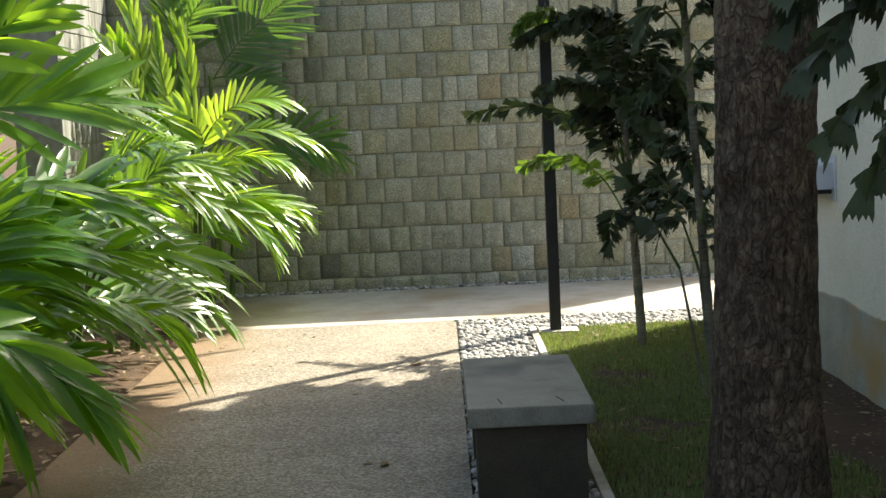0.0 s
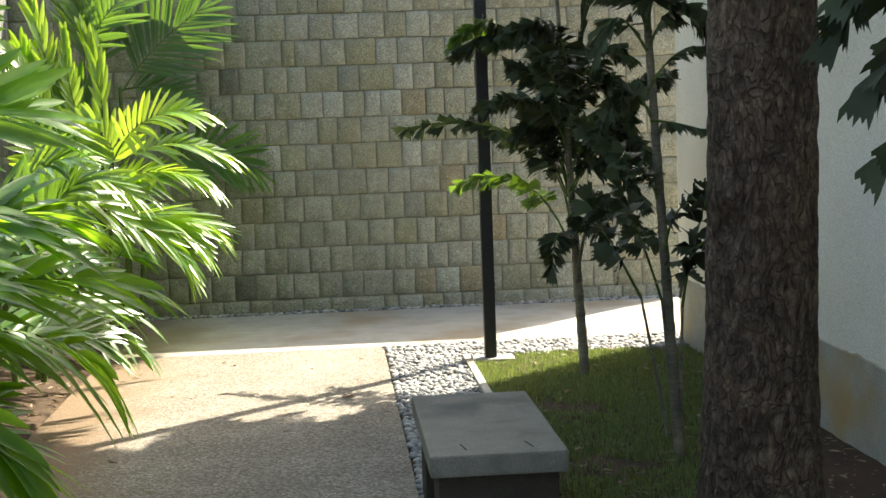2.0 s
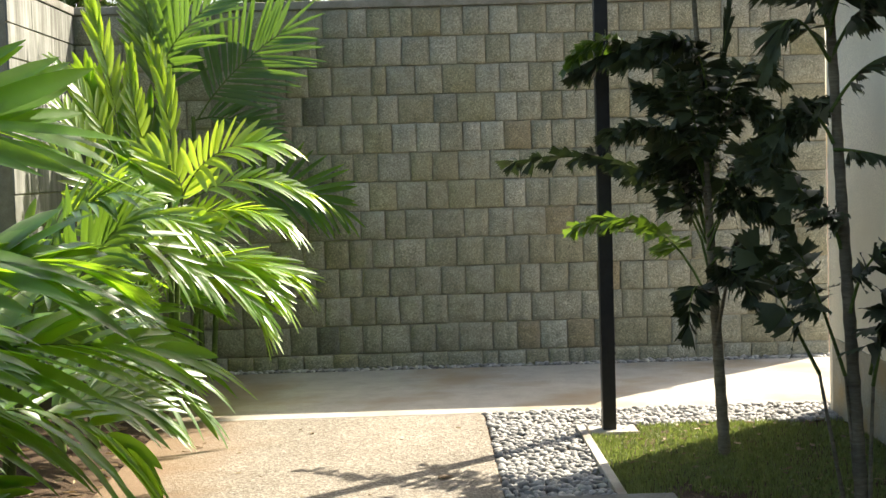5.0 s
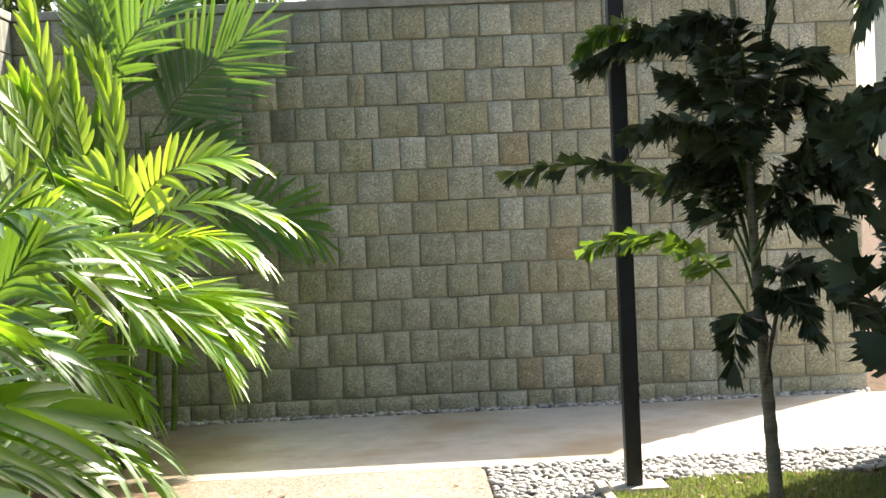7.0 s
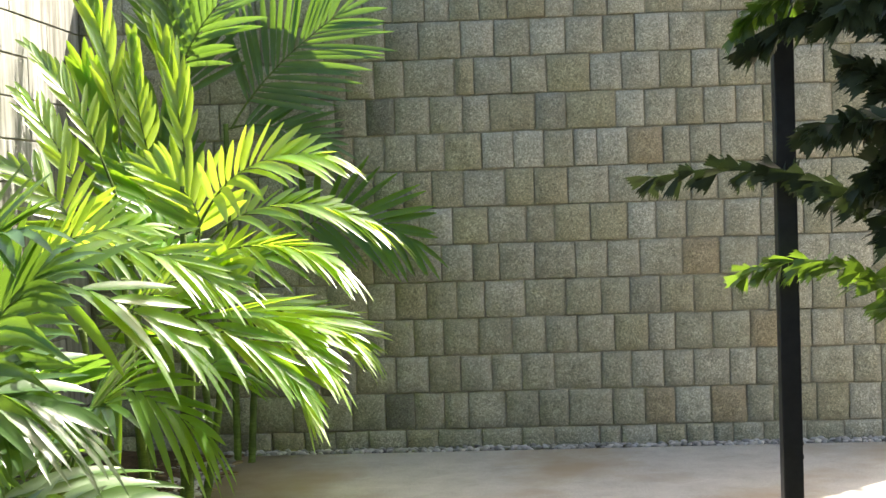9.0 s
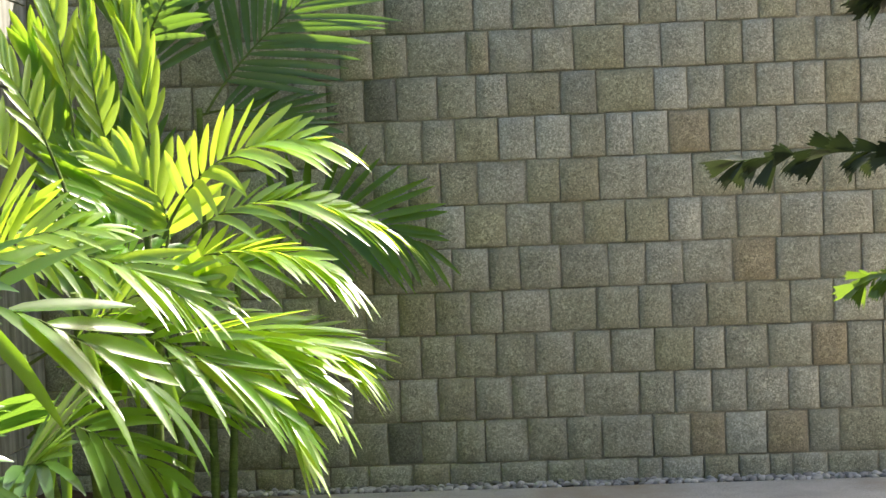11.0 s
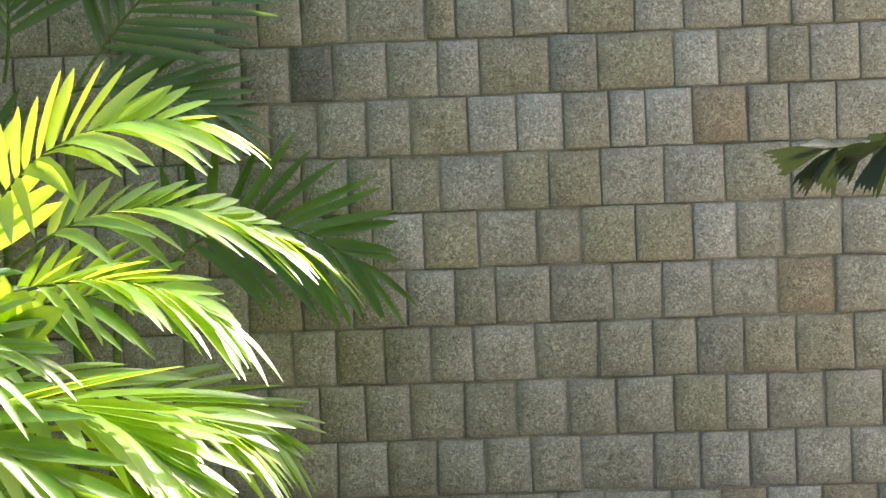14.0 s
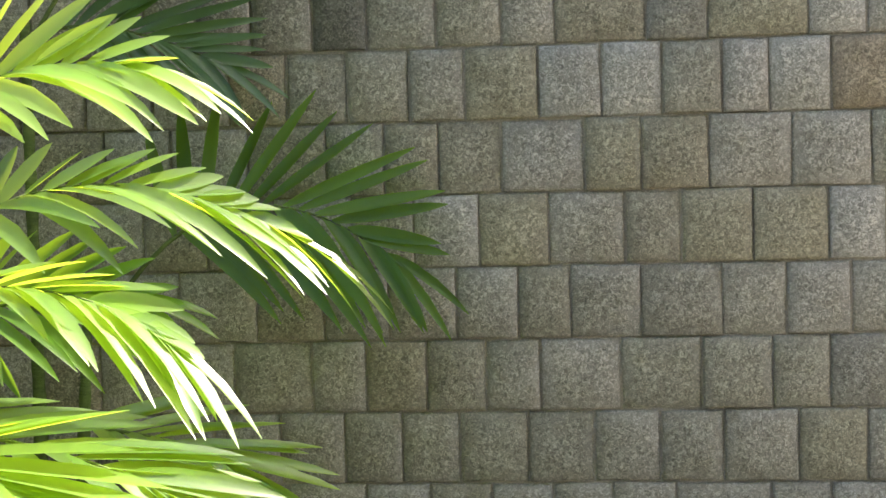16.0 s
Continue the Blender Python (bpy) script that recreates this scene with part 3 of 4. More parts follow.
def litter():
    """Fallen leaves, twigs and chips on path, lawn and bed."""
    gen = random.Random(12)
    verts, faces = [], []
    spots = [(gen.uniform(0.1, 1.95), gen.uniform(3.5, 9.3), 0.003, 0.5) for _ in range(70)]
    spots += [(gen.uniform(2.55, 3.9), gen.uniform(3, 8.9), 0.028, 0.55) for _ in range(300)]
    spots += [(gen.uniform(2.55, 3.9), gen.uniform(3, 8.9), 0.022, 0.26) for _ in range(900)]
    spots += [(gen.uniform(-0.7, 0.12), gen.uniform(3, 11.2), 0.035, 1.0) for _ in range(420)]
    spots += [(1.60, 5.45, 0.004, 1.1), (0.84, 6.83, 0.004, 0.7), (0.60, 6.53, 0.004, 0.8), (1.71, 7.83, 0.004, 0.9), (1.21, 5.25, 0.004, 0.8)]
    for x, y, z, s in spots:
        a, l = gen.uniform(0, 6.3), gen.uniform(0.02, 0.06) * s
        w = l * gen.uniform(0.18, 0.5)
        c, d = math.cos(a), math.sin(a)
        k = len(verts)
        for u, v, up in ((-1, 0, 0.1), (-0.3, -1, 0.25), (0.5, -0.8, 0.3), (1, 0, 0.1), (0.5, 0.8, 0.35), (-0.3, 1, 0.2), (0, 0, 0.0)):
            verts.append((x + u * l * c - v * w * d, y + u * l * d + v * w * c, z + up * l * gen.uniform(0.3, 0.9)))
        faces += [(k + i, k + (i + 1) % 6, k + 6) for i in range(6)]
    return tagged(raw("fallen_leaves", verts, faces, DRY), "dry fallen leaves and chips scattered on the ground", "leaves", kind="stuff")


litter()


# ---- bench, post ----
def concrete_bench():
    top = empty("bench", (2.19, 5.225, 0), "dark grey concrete slab bench beside the gravel strip", "bench")
    local = lambda bm, o=Vector((2.19, 5.225, 0)): ([setattr(v, "co", v.co - o) for v in bm.verts], bm)[1]
    part("seat_slab", local(block(1.955, 2.43, 4.685, 5.765, 0.315, 0.392, 0.008, 3, 0.0012)), BENCH, top, "grey concrete seat slab with two short cracks")
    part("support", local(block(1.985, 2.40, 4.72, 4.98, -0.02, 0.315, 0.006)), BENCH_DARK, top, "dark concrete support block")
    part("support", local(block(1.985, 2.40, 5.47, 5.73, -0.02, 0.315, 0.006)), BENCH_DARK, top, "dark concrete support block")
    for x, lean in ((2.08, 0.14), (2.31, 0.22)):
        bm = block(-0.003, 0.003, -0.045, 0.045, 0.3915, 0.3932)
        bmesh.ops.rotate(bm, verts=bm.verts, cent=(0, 0, 0), matrix=Matrix.Rotation(lean, 3, "Z"))
        bmesh.ops.translate(bm, verts=bm.verts, vec=(x - 2.19, 4.80 - 5.225, 0))
        part("crack", bm, BENCH_DARK, top)
    return top


concrete_bench()

post = empty("post", (2.625, 8.88, 0), "black painted square steel post in a concrete footing", "post")
part("shaft", block(-0.037, 0.037, -0.037, 0.037, 0.0, 3.6, 0.004), STEEL, post)
part("footing", block(-0.11, 0.15, -0.10, 0.09, -0.08, 0.012, 0.006), KERB, post, "pale concrete footing")
part("cover_cap", block(-0.039, 0.039, -0.039, 0.039, 3.598, 3.62, 0.004), STEEL, post)
for z in (0.42, 0.47):
    part("bolt", block(0.036, 0.045, -0.008, 0.008, z, z + 0.016, 0.002), STEEL, post)


# ---- large tree ----
def big_trunk():
    rows, cols = 190, 110
    verts, faces = [], []
    for j in range(rows):
        z = -0.1 + 5.6 * j / (rows - 1)
        flare = 0.055 * math.exp(-max(z, 0) * 2.6)
        for i in range(cols):
            a = 2 * math.pi * i / cols
            c = Vector((math.cos(a), math.sin(a), 0))
            q = Vector((c.x * 3.4, c.y * 3.4, z * 2.2))
            n = abs(noise.noise(q * 2.6 + noise.noise_vector(q) * 0.4))
            m = abs(noise.noise(Vector((c.x * 9, c.y * 9, z * 4.4)) + Vector((4, 0, 0))))
            r = 0.158 + flare - 0.004 * z + 0.020 * min(n * 2.4, 0.6) + 0.012 * min(m * 2, 0.7) + 0.012 * noise.noise((c.x, c.y, z * 0.8))
            knot = math.exp(-(((a - 3.75 + math.pi) % (2 * math.pi) - math.pi) * 0.17 / 0.045) ** 2 - ((z - 1.17) / 0.06) ** 2)
            r -= 0.035 * knot - 0.03 * math.exp(-((z - 1.26) / 0.05) ** 2) * math.exp(-((a - 3.75) / 0.35) ** 2)
            verts.append((c.x * r + 0.012 * z, c.y * r, z))
    for j in range(rows - 1):
        for i in range(cols):
            k = (i + 1) % cols
            faces.append((j * cols + i, j * cols + k, (j + 1) * cols + k, (j + 1) * cols + i))
    return verts, faces


big = empty("tree", (2.985, 4.33, 0), "large tree with dark furrowed bark and a leafy crown", "tree")
raw("trunk", *big_trunk(), BARK, big, smooth=True)
rng = random.Random(31)
limb_ends = []
for a, lift in ((0.4, 1.5), (1.7, 1.9), (2.9, 1.2), (4.2, 1.6), (5.3, 1.8)):
    pts = [Vector((0.06, 0, 5.2)), Vector((0.06 + 0.5 * math.cos(a), 0.5 * math.sin(a), 5.2 + lift * 0.5)), Vector((0.06 + 1.3 * math.cos(a), 1.3 * math.sin(a), 5.2 + lift))]
    part("limb", tube(pts, (0.12, 0.08, 0.04), 8), BARK, big)
    limb_ends.append(pts[-1])
# Two unseen limbs, added so their leaves dapple the path-side palms.
for far in ((-0.35, 2.95, 5.0), (-0.95, 2.1, 5.1)):
    mid = Vector((far[0] * 0.4, far[1] * 0.45, 5.35))
    part("limb", tube([Vector((0.06, 0, 4.9)), mid, Vector(far)], (0.10, 0.06, 0.03), 8), BARK, big)
    limb_ends.append(Vector(far) - Vector((0, 0, 0.3)))


# ---- leaves ----
class Leaves:
    """Collects leaf blades and then becomes one mesh."""

    def __init__(self):
        self.verts, self.faces = [], []

    def blade(self, root, way, up, length, width, droop, profile, teeth=()):
        side = way.cross(up)
        side.normalize()
        k = len(self.verts)
        last = len(profile) - 1
        for i, (u, w) in enumerate(profile):
            mid = root + way * (length * u) - Vector((0, 0, droop * length * u * u))
            half = side * (width * w / 2)
            fold = up * (width * w * 0.16)
            ends = [Vector(), Vector(), Vector()]
            if i == last and teeth:
                ends = [way * (length * e) for e in teeth]
            self.verts += [mid - half + fold + ends[0], mid + ends[1], mid + half + fold + ends[2]]
        for i in range(last):
            a = k + 3 * i
            self.faces += [(a, a + 1, a + 4, a + 3), (a + 1, a + 2, a + 5, a + 4)]

    def into(self, name, material, parent, label=""):
        return tagged(raw(name, self.verts, self.faces, material, parent, smooth=True), label)


SLIM = ((0, 0.3), (0.12, 0.75), (0.32, 1.0), (0.6, 0.95), (0.82, 0.66), (0.94, 0.3), (1, 0.05))


def add_tube(out, pts, r0, r1, sides=5):
    k, n = len(out.verts), len(pts)
    for i, p in enumerate(pts):
        t = (pts[min(i + 1, n - 1)] - pts[max(i - 1, 0)]).to_track_quat("Z", "Y")
        r = r0 + (r1 - r0) * i / (n - 1)
        out.verts += [p + t @ Vector((math.cos(s), math.sin(s), 0)) * r for s in (2 * math.pi * j / sides for j in range(sides))]
    for i in range(n - 1):
        for j in range(sides):
            a, b = k + i * sides + j, k + i * sides + (j + 1) % sides
            out.faces.append((a, b, b + sides, a + sides))


def plume(plant, base, mid, tip, face, pairs=14, length=0.34, width=0.04, spread=(72, 22), vee=(0.45, 0.1), droop=(0.1, 0.3), material=None, start=0.2, rib=0.0075, far=1.0, loose=1.0):
    """A feather leaf whose rib runs from base by mid to tip (world places). face: the way its upper side looks. vee and droop are
    given for the leaflets on either side of the rib."""
    rng = random.Random(int(1000 * (base[0] + 3 * tip[2] + 7 * mid[1])))
    base, mid, tip = (Vector(p) - plant.location for p in (base, mid, tip))
    bend = mid * 2 - (base + tip) / 2
    at = lambda s: base * (1 - s) ** 2 + bend * 2 * s * (1 - s) + tip * s * s
    out = Leaves()
    add_tube(out, [at(s / 11) for s in range(12)], rib, 0.0018)
    out.into("rib", GREEN_CANE, plant)
    out = Leaves()
    face = Vector(face).normalized()
    last = 0.93
    for k in range(pairs):
        u = (k + 0.5) / pairs
        s = start + (last - start) * u
        way = (at(min(s + 0.03, 1.0)) - at(s - 0.03)).normalized()
        flat = way.cross(face).normalized()
        up = flat.cross(way).normalized()
        for side, hand in enumerate((-1, 1)):
            open_angle = radians(spread[0] + (spread[1] - spread[0]) * u ** 0.8 + rng.gauss(0, 5.0) * loose)
            d = (way * math.cos(open_angle) + flat * (hand * math.sin(open_angle)) + up * (vee[side] * math.sin(open_angle) + rng.gauss(0, 0.05) * loose)).normalized()
            full = length * (0.55 + 0.45 * math.sin(math.pi * min(1.0, 0.22 + 0.62 * u))) * (1 - 0.35 * max(0, u - 0.6) / 0.4) * rng.uniform(0.9, 1.08) * (1 if side else far)
            n = up - flat * (hand * vee[side] * 0.6)
            n = (n - d * n.dot(d)).normalized()
            n = Matrix.Rotation(rng.gauss(0, 0.22) * loose, 3, d) @ n
            out.blade(at(min(1.0, s + rng.uniform(-0.01, 0.01) + 0.012 * hand)), d, n, full, width * rng.uniform(0.82, 1.12), droop[side] * rng.uniform(0.7, 1.3), SLIM)
    way = (at(1.0) - at(0.9)).normalized()
    for turn in (-0.22, 0.16):
        flat = way.cross(face).normalized()
        d = (way + flat * turn).normalized()
        out.blade(at(0.95), d, flat.cross(way).normalized(), length * 0.6, width * 0.8, droop[1], SLIM)
    return out.into("frond", material or LEAF, plant)


def wedge(out, root, d, n, length, width, rng):
    """A fishtail leaflet: narrow at its stalk, widening to a ragged, bitten edge."""
    side = d.cross(n).normalized()
    k = len(out.verts)
    skew = rng.uniform(-0.25, 0.25)
    curl = rng.uniform(-0.25, 0.1)
    put = lambda u, v, lift: root + d * (length * u) + side * (width * v) + n * (width * lift) - Vector((0, 0, 0.12 * length * u * u))
    out.verts += [put(0, -0.04, 0), put(0, 0.04, 0)]
    out.verts += [put(0.4, -0.32, 0.05), put(0.42, 0.0, 0.0), put(0.4, 0.32, 0.05)]
    last = [-0.5, -0.3, -0.1, 0.1, 0.3, 0.5]
    out.verts += [put(0.84 + skew * v * 0.8, v, 0.1 * abs(v) * 2 + curl * 0.6) for v in last]
    teeth = [rng.uniform(0.9, 0.99) if i % 2 else rng.uniform(0.96, 1.08) for i in range(5)]
    out.verts += [put(t + skew * v, v * 1.04, curl) for t, v in zip(teeth, (-0.44, -0.2, 0.0, 0.2, 0.44))]
    out.faces += [(k, k + 1, k + 3), (k, k + 3, k + 2), (k + 1, k + 4, k + 3)]
    out.faces += [(k + 2, k + 3, k + 7, k + 6), (k + 2, k + 6, k + 5), (k + 3, k + 8, k + 7), (k + 3, k + 4, k + 9, k + 8), (k + 4, k + 10, k + 9)]
    out.faces += [(k + 5 + i, k + 6 + i, k + 11 + i) for i in range(5)]


def ragged(plant, base, mid, tip, pairs=14, length=0.16, width=0.085, rough=0.6, start=0.25, material=None, spread=(75, 30), hang=0.3):
    """A fishtail palm's leaf: wedge leaflets in several ranks about a rib from base by mid to tip (world places)."""
    rng = random.Random(int(1000 * (base[0] + 3 * tip[2] + 7 * mid[1])))
    base, mid, tip = (Vector(p) - plant.location for p in (base, mid, tip))
    bend = mid * 2 - (base + tip) / 2
    at = lambda s: base * (1 - s) ** 2 + bend * 2 * s * (1 - s) + tip * s * s
    out = Leaves()
    add_tube(out, [at(s / 9) for s in range(10)], 0.0075, 0.002)
    out.into("rib", GREEN_CANE, plant)
    out = Leaves()
    for k in range(pairs):
        u = (k + 0.5) / pairs
        s = start + (1 - start) * u
        way = (at(min(s + 0.03, 1.0)) - at(s - 0.03)).normalized()
        flat = way.cross(Vector((0, 0, 1)))
        flat = flat.normalized() if flat.length > 0.05 else Vector((1, 0, 0))
        up = flat.cross(way).normalized()
        for hand in (-1, 1, -1, 1):
            a = radians(spread[0] + (spread[1] - spread[0]) * u + rng.uniform(-14, 14))
            d = (way * math.cos(a) + flat * hand * math.sin(a) + up * rng.uniform(-rough, rough) - Vector((0, 0, hang))).normalized()
            n = (up - d * up.dot(d)).normalized()
            n = Matrix.Rotation(rng.choice((-1, 1)) * rng.uniform(0.4, 1.6), 3, d) @ n
            wedge(out, at(s), d, n, length * rng.uniform(0.75, 1.15) * (1 - 0.3 * u), width * rng.uniform(0.7, 1.2) * (1 - 0.3 * u), rng)
    way = (tip - at(0.9)).normalized()
    wedge(out, tip, way, way.orthogonal().normalized(), length * 0.8, width, rng)
    return out.into("frond", material or LEAF_FISHTAIL_SHADED, plant)


def cane(parent, foot, top, r0, r1, material, name="cane"):
    """A ringed stem with swollen leaf scars."""
    foot, top = Vector(foot), Vector(top)
    n = max(6, int((top - foot).length / 0.035))
    side = Vector((top.y - foot.y, foot.x - top.x, 0)) * 0.08
    pts = [foot.lerp(top, k / n) + side * math.sin(math.pi * k / n) for k in range(n + 1)]
    radii = [(r0 + (r1 - r0) * k / n) * (1.13 if k % 3 == 0 else 1.0) for k in range(n + 1)]
    return part(name, tube(pts, radii, 9), material, parent)


def palm_stand(root, canes, label):
    """The canes of a clustering palm, about its root."""
    plant = empty("palm", root, label, "palm", "palms along the path")
    for dx, dy, h in canes:
        cane(plant, (dx * 0.5, dy * 0.5, -0.05), (dx, dy, h), 0.021, 0.014, GREEN_CANE)
    return plant


def fill_fronds(plant, heads, count, seed, reach, tops, aim, length=0.38, width=0.042, pairs=13, material=None):
    """More arching fronds out of the heads of the canes, in no order."""
    rng = random.Random(seed)
    o = plant.location
    for _ in range(count):
        dx, dy, h = rng.choice(heads)
        a, r, z = radians(rng.uniform(*aim)), rng.uniform(*reach), rng.uniform(*tops)
        base = o + Vector((dx, dy, min(h, z) * rng.uniform(0.75, 1.0)))
        tip = o + Vector((dx + r * math.cos(a), dy + r * math.sin(a), z))
        mid = (base + tip) / 2 + Vector((0, 0, rng.uniform(0.1, 0.25) * min(1, r)))
        face = (rng.uniform(-0.1, 0.4), rng.uniform(-0.6, 0.0), 0.9)
        plume(plant, base, mid, tip, face, pairs, length * rng.uniform(0.8, 1.1), width, spread=(66, 18), droop=(0.1, 0.4), material=material)


BACK_CANES = [(0.0, 0.05, 1.85), (-0.25, -0.05, 1.95), (0.15, 0.05, 1.1)]
back_palm = palm_stand((0.03, 11.25, 0.03), BACK_CANES, "tall palm with long leaflets in shade-darkened green against the stone wall")
plume(back_palm, (0.06, 11.32, 1.86), (0.32, 11.32, 2.18), (0.72, 11.28, 2.48), (-0.2, -0.9, 0.35), 17, 0.6, 0.036, spread=(66, 30), vee=(0.15, 0.1), droop=(0.0, 0.06), material=LEAF_SHADED_DULL, loose=0.6)
plume(back_palm, (-0.19, 11.30, 1.89), (-0.17, 11.30, 2.26), (-0.23, 11.20, 2.68), (0.3, -0.9, 0.3), 15, 0.46, 0.04, spread=(50, 25), droop=(0.02, 0.1), material=LEAF_SHADED_DULL, loose=0.7)
plume(back_palm, (-0.19, 11.20, 2.01), (-0.05, 11.10, 2.38), (0.35, 11.10, 2.74), (-0.1, -0.8, 0.5), 15, 0.46, 0.036, spread=(60, 25), droop=(0.02, 0.1), material=LEAF_SHADED_DULL, loose=0.7)
plume(back_palm, (-0.20, 11.10, 2.00), (-0.21, 11.10, 2.48), (-0.33, 11.10, 2.90), (0.4, -0.8, 0.3), 15, 0.44, 0.04, spread=(55, 25), droop=(0.02, 0.1), material=LEAF_SHADED_DULL, loose=0.7)
plume(back_palm, (-0.39, 10.90, 1.25), (-0.52, 10.90, 1.70), (-0.62, 10.90, 2.15), (0.3, -0.9, 0.2), 9, 0.42, 0.055, spread=(34, 14), droop=(0.0, 0.05), material=LEAF_SHADED)
plume(back_palm, (-0.12, 10.90, 1.33), (-0.22, 11.00, 1.69), (-0.36, 11.00, 1.97), (0.3, -0.9, 0.2), 9, 0.38, 0.05, spread=(40, 16), droop=(0.0, 0.05), material=LEAF_SHADED)
plume(back_palm, (0.02, 11.35, 1.85), (0.27, 11.38, 1.86), (0.58, 11.40, 1.74), (0.0, -0.7, 0.7), 12, 0.34, 0.034, spread=(50, 18), droop=(0.02, 0.2), material=LEAF_SHADED_DULL)
plume(back_palm, (0.28, 11.30, 1.13), (0.63, 11.36, 1.36), (1.05, 11.38, 1.18), (0.0, -0.8, 0.6), 13, 0.42, 0.04, spread=(78, 20), vee=(0.1, 0.0), droop=(0.0, 0.25), material=LEAF_SHADED, loose=0.6)
CORNER_CANES = [(0.1, 0.15, 1.2), (-0.1, -0.3, 1.1), (0.15, 0.6, 0.95), (-0.3, 0.2, 1.45), (-0.25, -0.45, 0.9), (0.05, 0.2, 1.5), (-0.35, 0.55, 1.5)]
corner_palm = palm_stand((0.0, 9.95, 0.03), CORNER_CANES, "bright green clustering palm with arching feather fronds in the corner")
plume(corner_palm, (0.12, 10.10, 1.30), (0.38, 10.05, 1.60), (0.77, 10.10, 1.64), (0.45, -0.2, 0.85), 14, 0.36, 0.046, spread=(70, 14), vee=(0.75, 0.0), droop=(0.0, 0.40), far=0.7)
plume(corner_palm, (0.06, 10.40, 1.22), (0.48, 10.45, 1.43), (1.00, 10.55, 1.26), (0.45, -0.2, 0.85), 15, 0.36, 0.042, spread=(48, 10), vee=(0.55, 0.0), droop=(0.0, 0.35), far=0.5)
plume(corner_palm, (0.05, 10.20, 1.17), (0.48, 10.10, 1.24), (0.81, 10.00, 1.13), (0.45, -0.2, 0.85), 12, 0.34, 0.042, spread=(46, 10), vee=(0.4, 0.0), droop=(0.1, 0.40), far=0.6)
plume(corner_palm, (0.03, 10.10, 0.86), (0.41, 9.95, 0.93), (0.74, 9.90, 0.69), (0.45, -0.2, 0.85), 12, 0.4, 0.05, spread=(42, 9), vee=(0.2, 0.0), droop=(0.05, 0.30), loose=0.7)
plume(corner_palm, (-0.06, 10.20, 1.01), (0.51, 10.10, 0.93), (0.81, 10.10, 0.81), (0.45, -0.2, 0.85), 12, 0.34, 0.042, spread=(44, 9), vee=(0.3, 0.0), droop=(0.1, 0.38))
plume(corner_palm, (-0.10, 10.00, 0.84), (0.39, 9.85, 0.81), (0.61, 9.85, 0.58), (0.45, -0.2, 0.85), 10, 0.42, 0.054, spread=(40, 8), vee=(0.15, 0.0), droop=(0.1, 0.30), loose=0.7)
plume(corner_palm, (0.19, 10.70, 0.87), (0.58, 10.65, 0.84), (0.81, 10.63, 0.72), (0.45, -0.2, 0.85), 12, 0.33, 0.04, spread=(44, 9), vee=(0.3, 0.0), droop=(0.05, 0.38))
plume(corner_palm, (-0.05, 10.40, 1.18), (-0.16, 10.40, 1.46), (-0.33, 10.40, 1.65), (0.2, -0.8, 0.5), 11, 0.3, 0.045, spread=(60, 16), droop=(0.0, 0.1), material=LEAF_SHADED)
plume(corner_palm, (0.09, 10.15, 1.20), (0.11, 10.15, 1.43), (-0.10, 10.15, 1.62), (0.1, -0.8, 0.5), 10, 0.32, 0.05, spread=(62, 18), droop=(0.0, 0.1))
plume(corner_palm, (-0.08, 10.30, 1.09), (-0.23, 10.20, 1.30), (-0.47, 10.20, 1.39), (0.1, -0.6, 0.7), 11, 0.3, 0.042, spread=(60, 16), droop=(0.1, 0.3), material=LEAF_SHADED)
plume(corner_palm, (-0.04, 10.50, 1.07), (0.25, 10.50, 1.17), (0.60, 10.60, 1.16), (0.2, -0.6, 0.7), 12, 0.28, 0.038, spread=(54, 12), droop=(0.1, 0.3), material=LEAF_SHADED)
plume(corner_palm, (-0.06, 10.30, 1.17), (-0.09, 10.20, 1.30), (-0.29, 10.20, 1.34), (0.1, -0.6, 0.7), 10, 0.26, 0.042, spread=(60, 16), droop=(0.1, 0.3), material=LEAF_SHADED)
plume(corner_palm, (0.07, 10.20, 1.53), (0.04, 10.15, 1.90), (-0.03, 10.10, 2.24), (0.7, -0.6, 0.2), 12, 0.26, 0.045, spread=(28, 10), vee=(0.2, 0.2), droop=(0.0, 0.0))
plume(corner_palm, (-0.22, 10.00, 1.49), (-0.38, 10.00, 1.88), (-0.64, 10.10, 2.21), (0.6, -0.7, 0.3), 13, 0.2, 0.034, spread=(38, 14), vee=(0.3, 0.3), droop=(0.0, 0.05))
plume(corner_palm, (-0.35, 10.60, 1.63), (-0.41, 10.60, 2.15), (-0.54, 10.60, 2.66), (0.5, -0.8, 0.2), 13, 0.3, 0.042, spread=(26, 10), droop=(0.0, 0.05))
plume(corner_palm, (-0.10, 10.30, 1.54), (-0.18, 10.30, 1.89), (-0.20, 10.30, 2.25), (0.4, -0.8, 0.2), 10, 0.2, 0.04, spread=(30, 10), droop=(0.0, 0.05))
plume(corner_palm, (-0.28, 9.70, 1.47), (-0.39, 9.70, 1.72), (-0.55, 9.75, 1.95), (0.5, -0.7, 0.3), 10, 0.22, 0.034, spread=(38, 14), droop=(0.0, 0.1))
plume(corner_palm, (-0.32, 9.50, 1.18), (-0.26, 9.40, 1.42), (-0.51, 9.40, 1.64), (0.2, -0.7, 0.6), 12, 0.26, 0.036, spread=(75, 25), droop=(0.05, 0.1))
plume(corner_palm, (-0.45, 9.50, 1.08), (-0.25, 9.30, 1.30), (0.10, 9.40, 1.36), (0.1, -0.5, 0.8), 12, 0.27, 0.034, spread=(75, 22), droop=(0.1, 0.2))
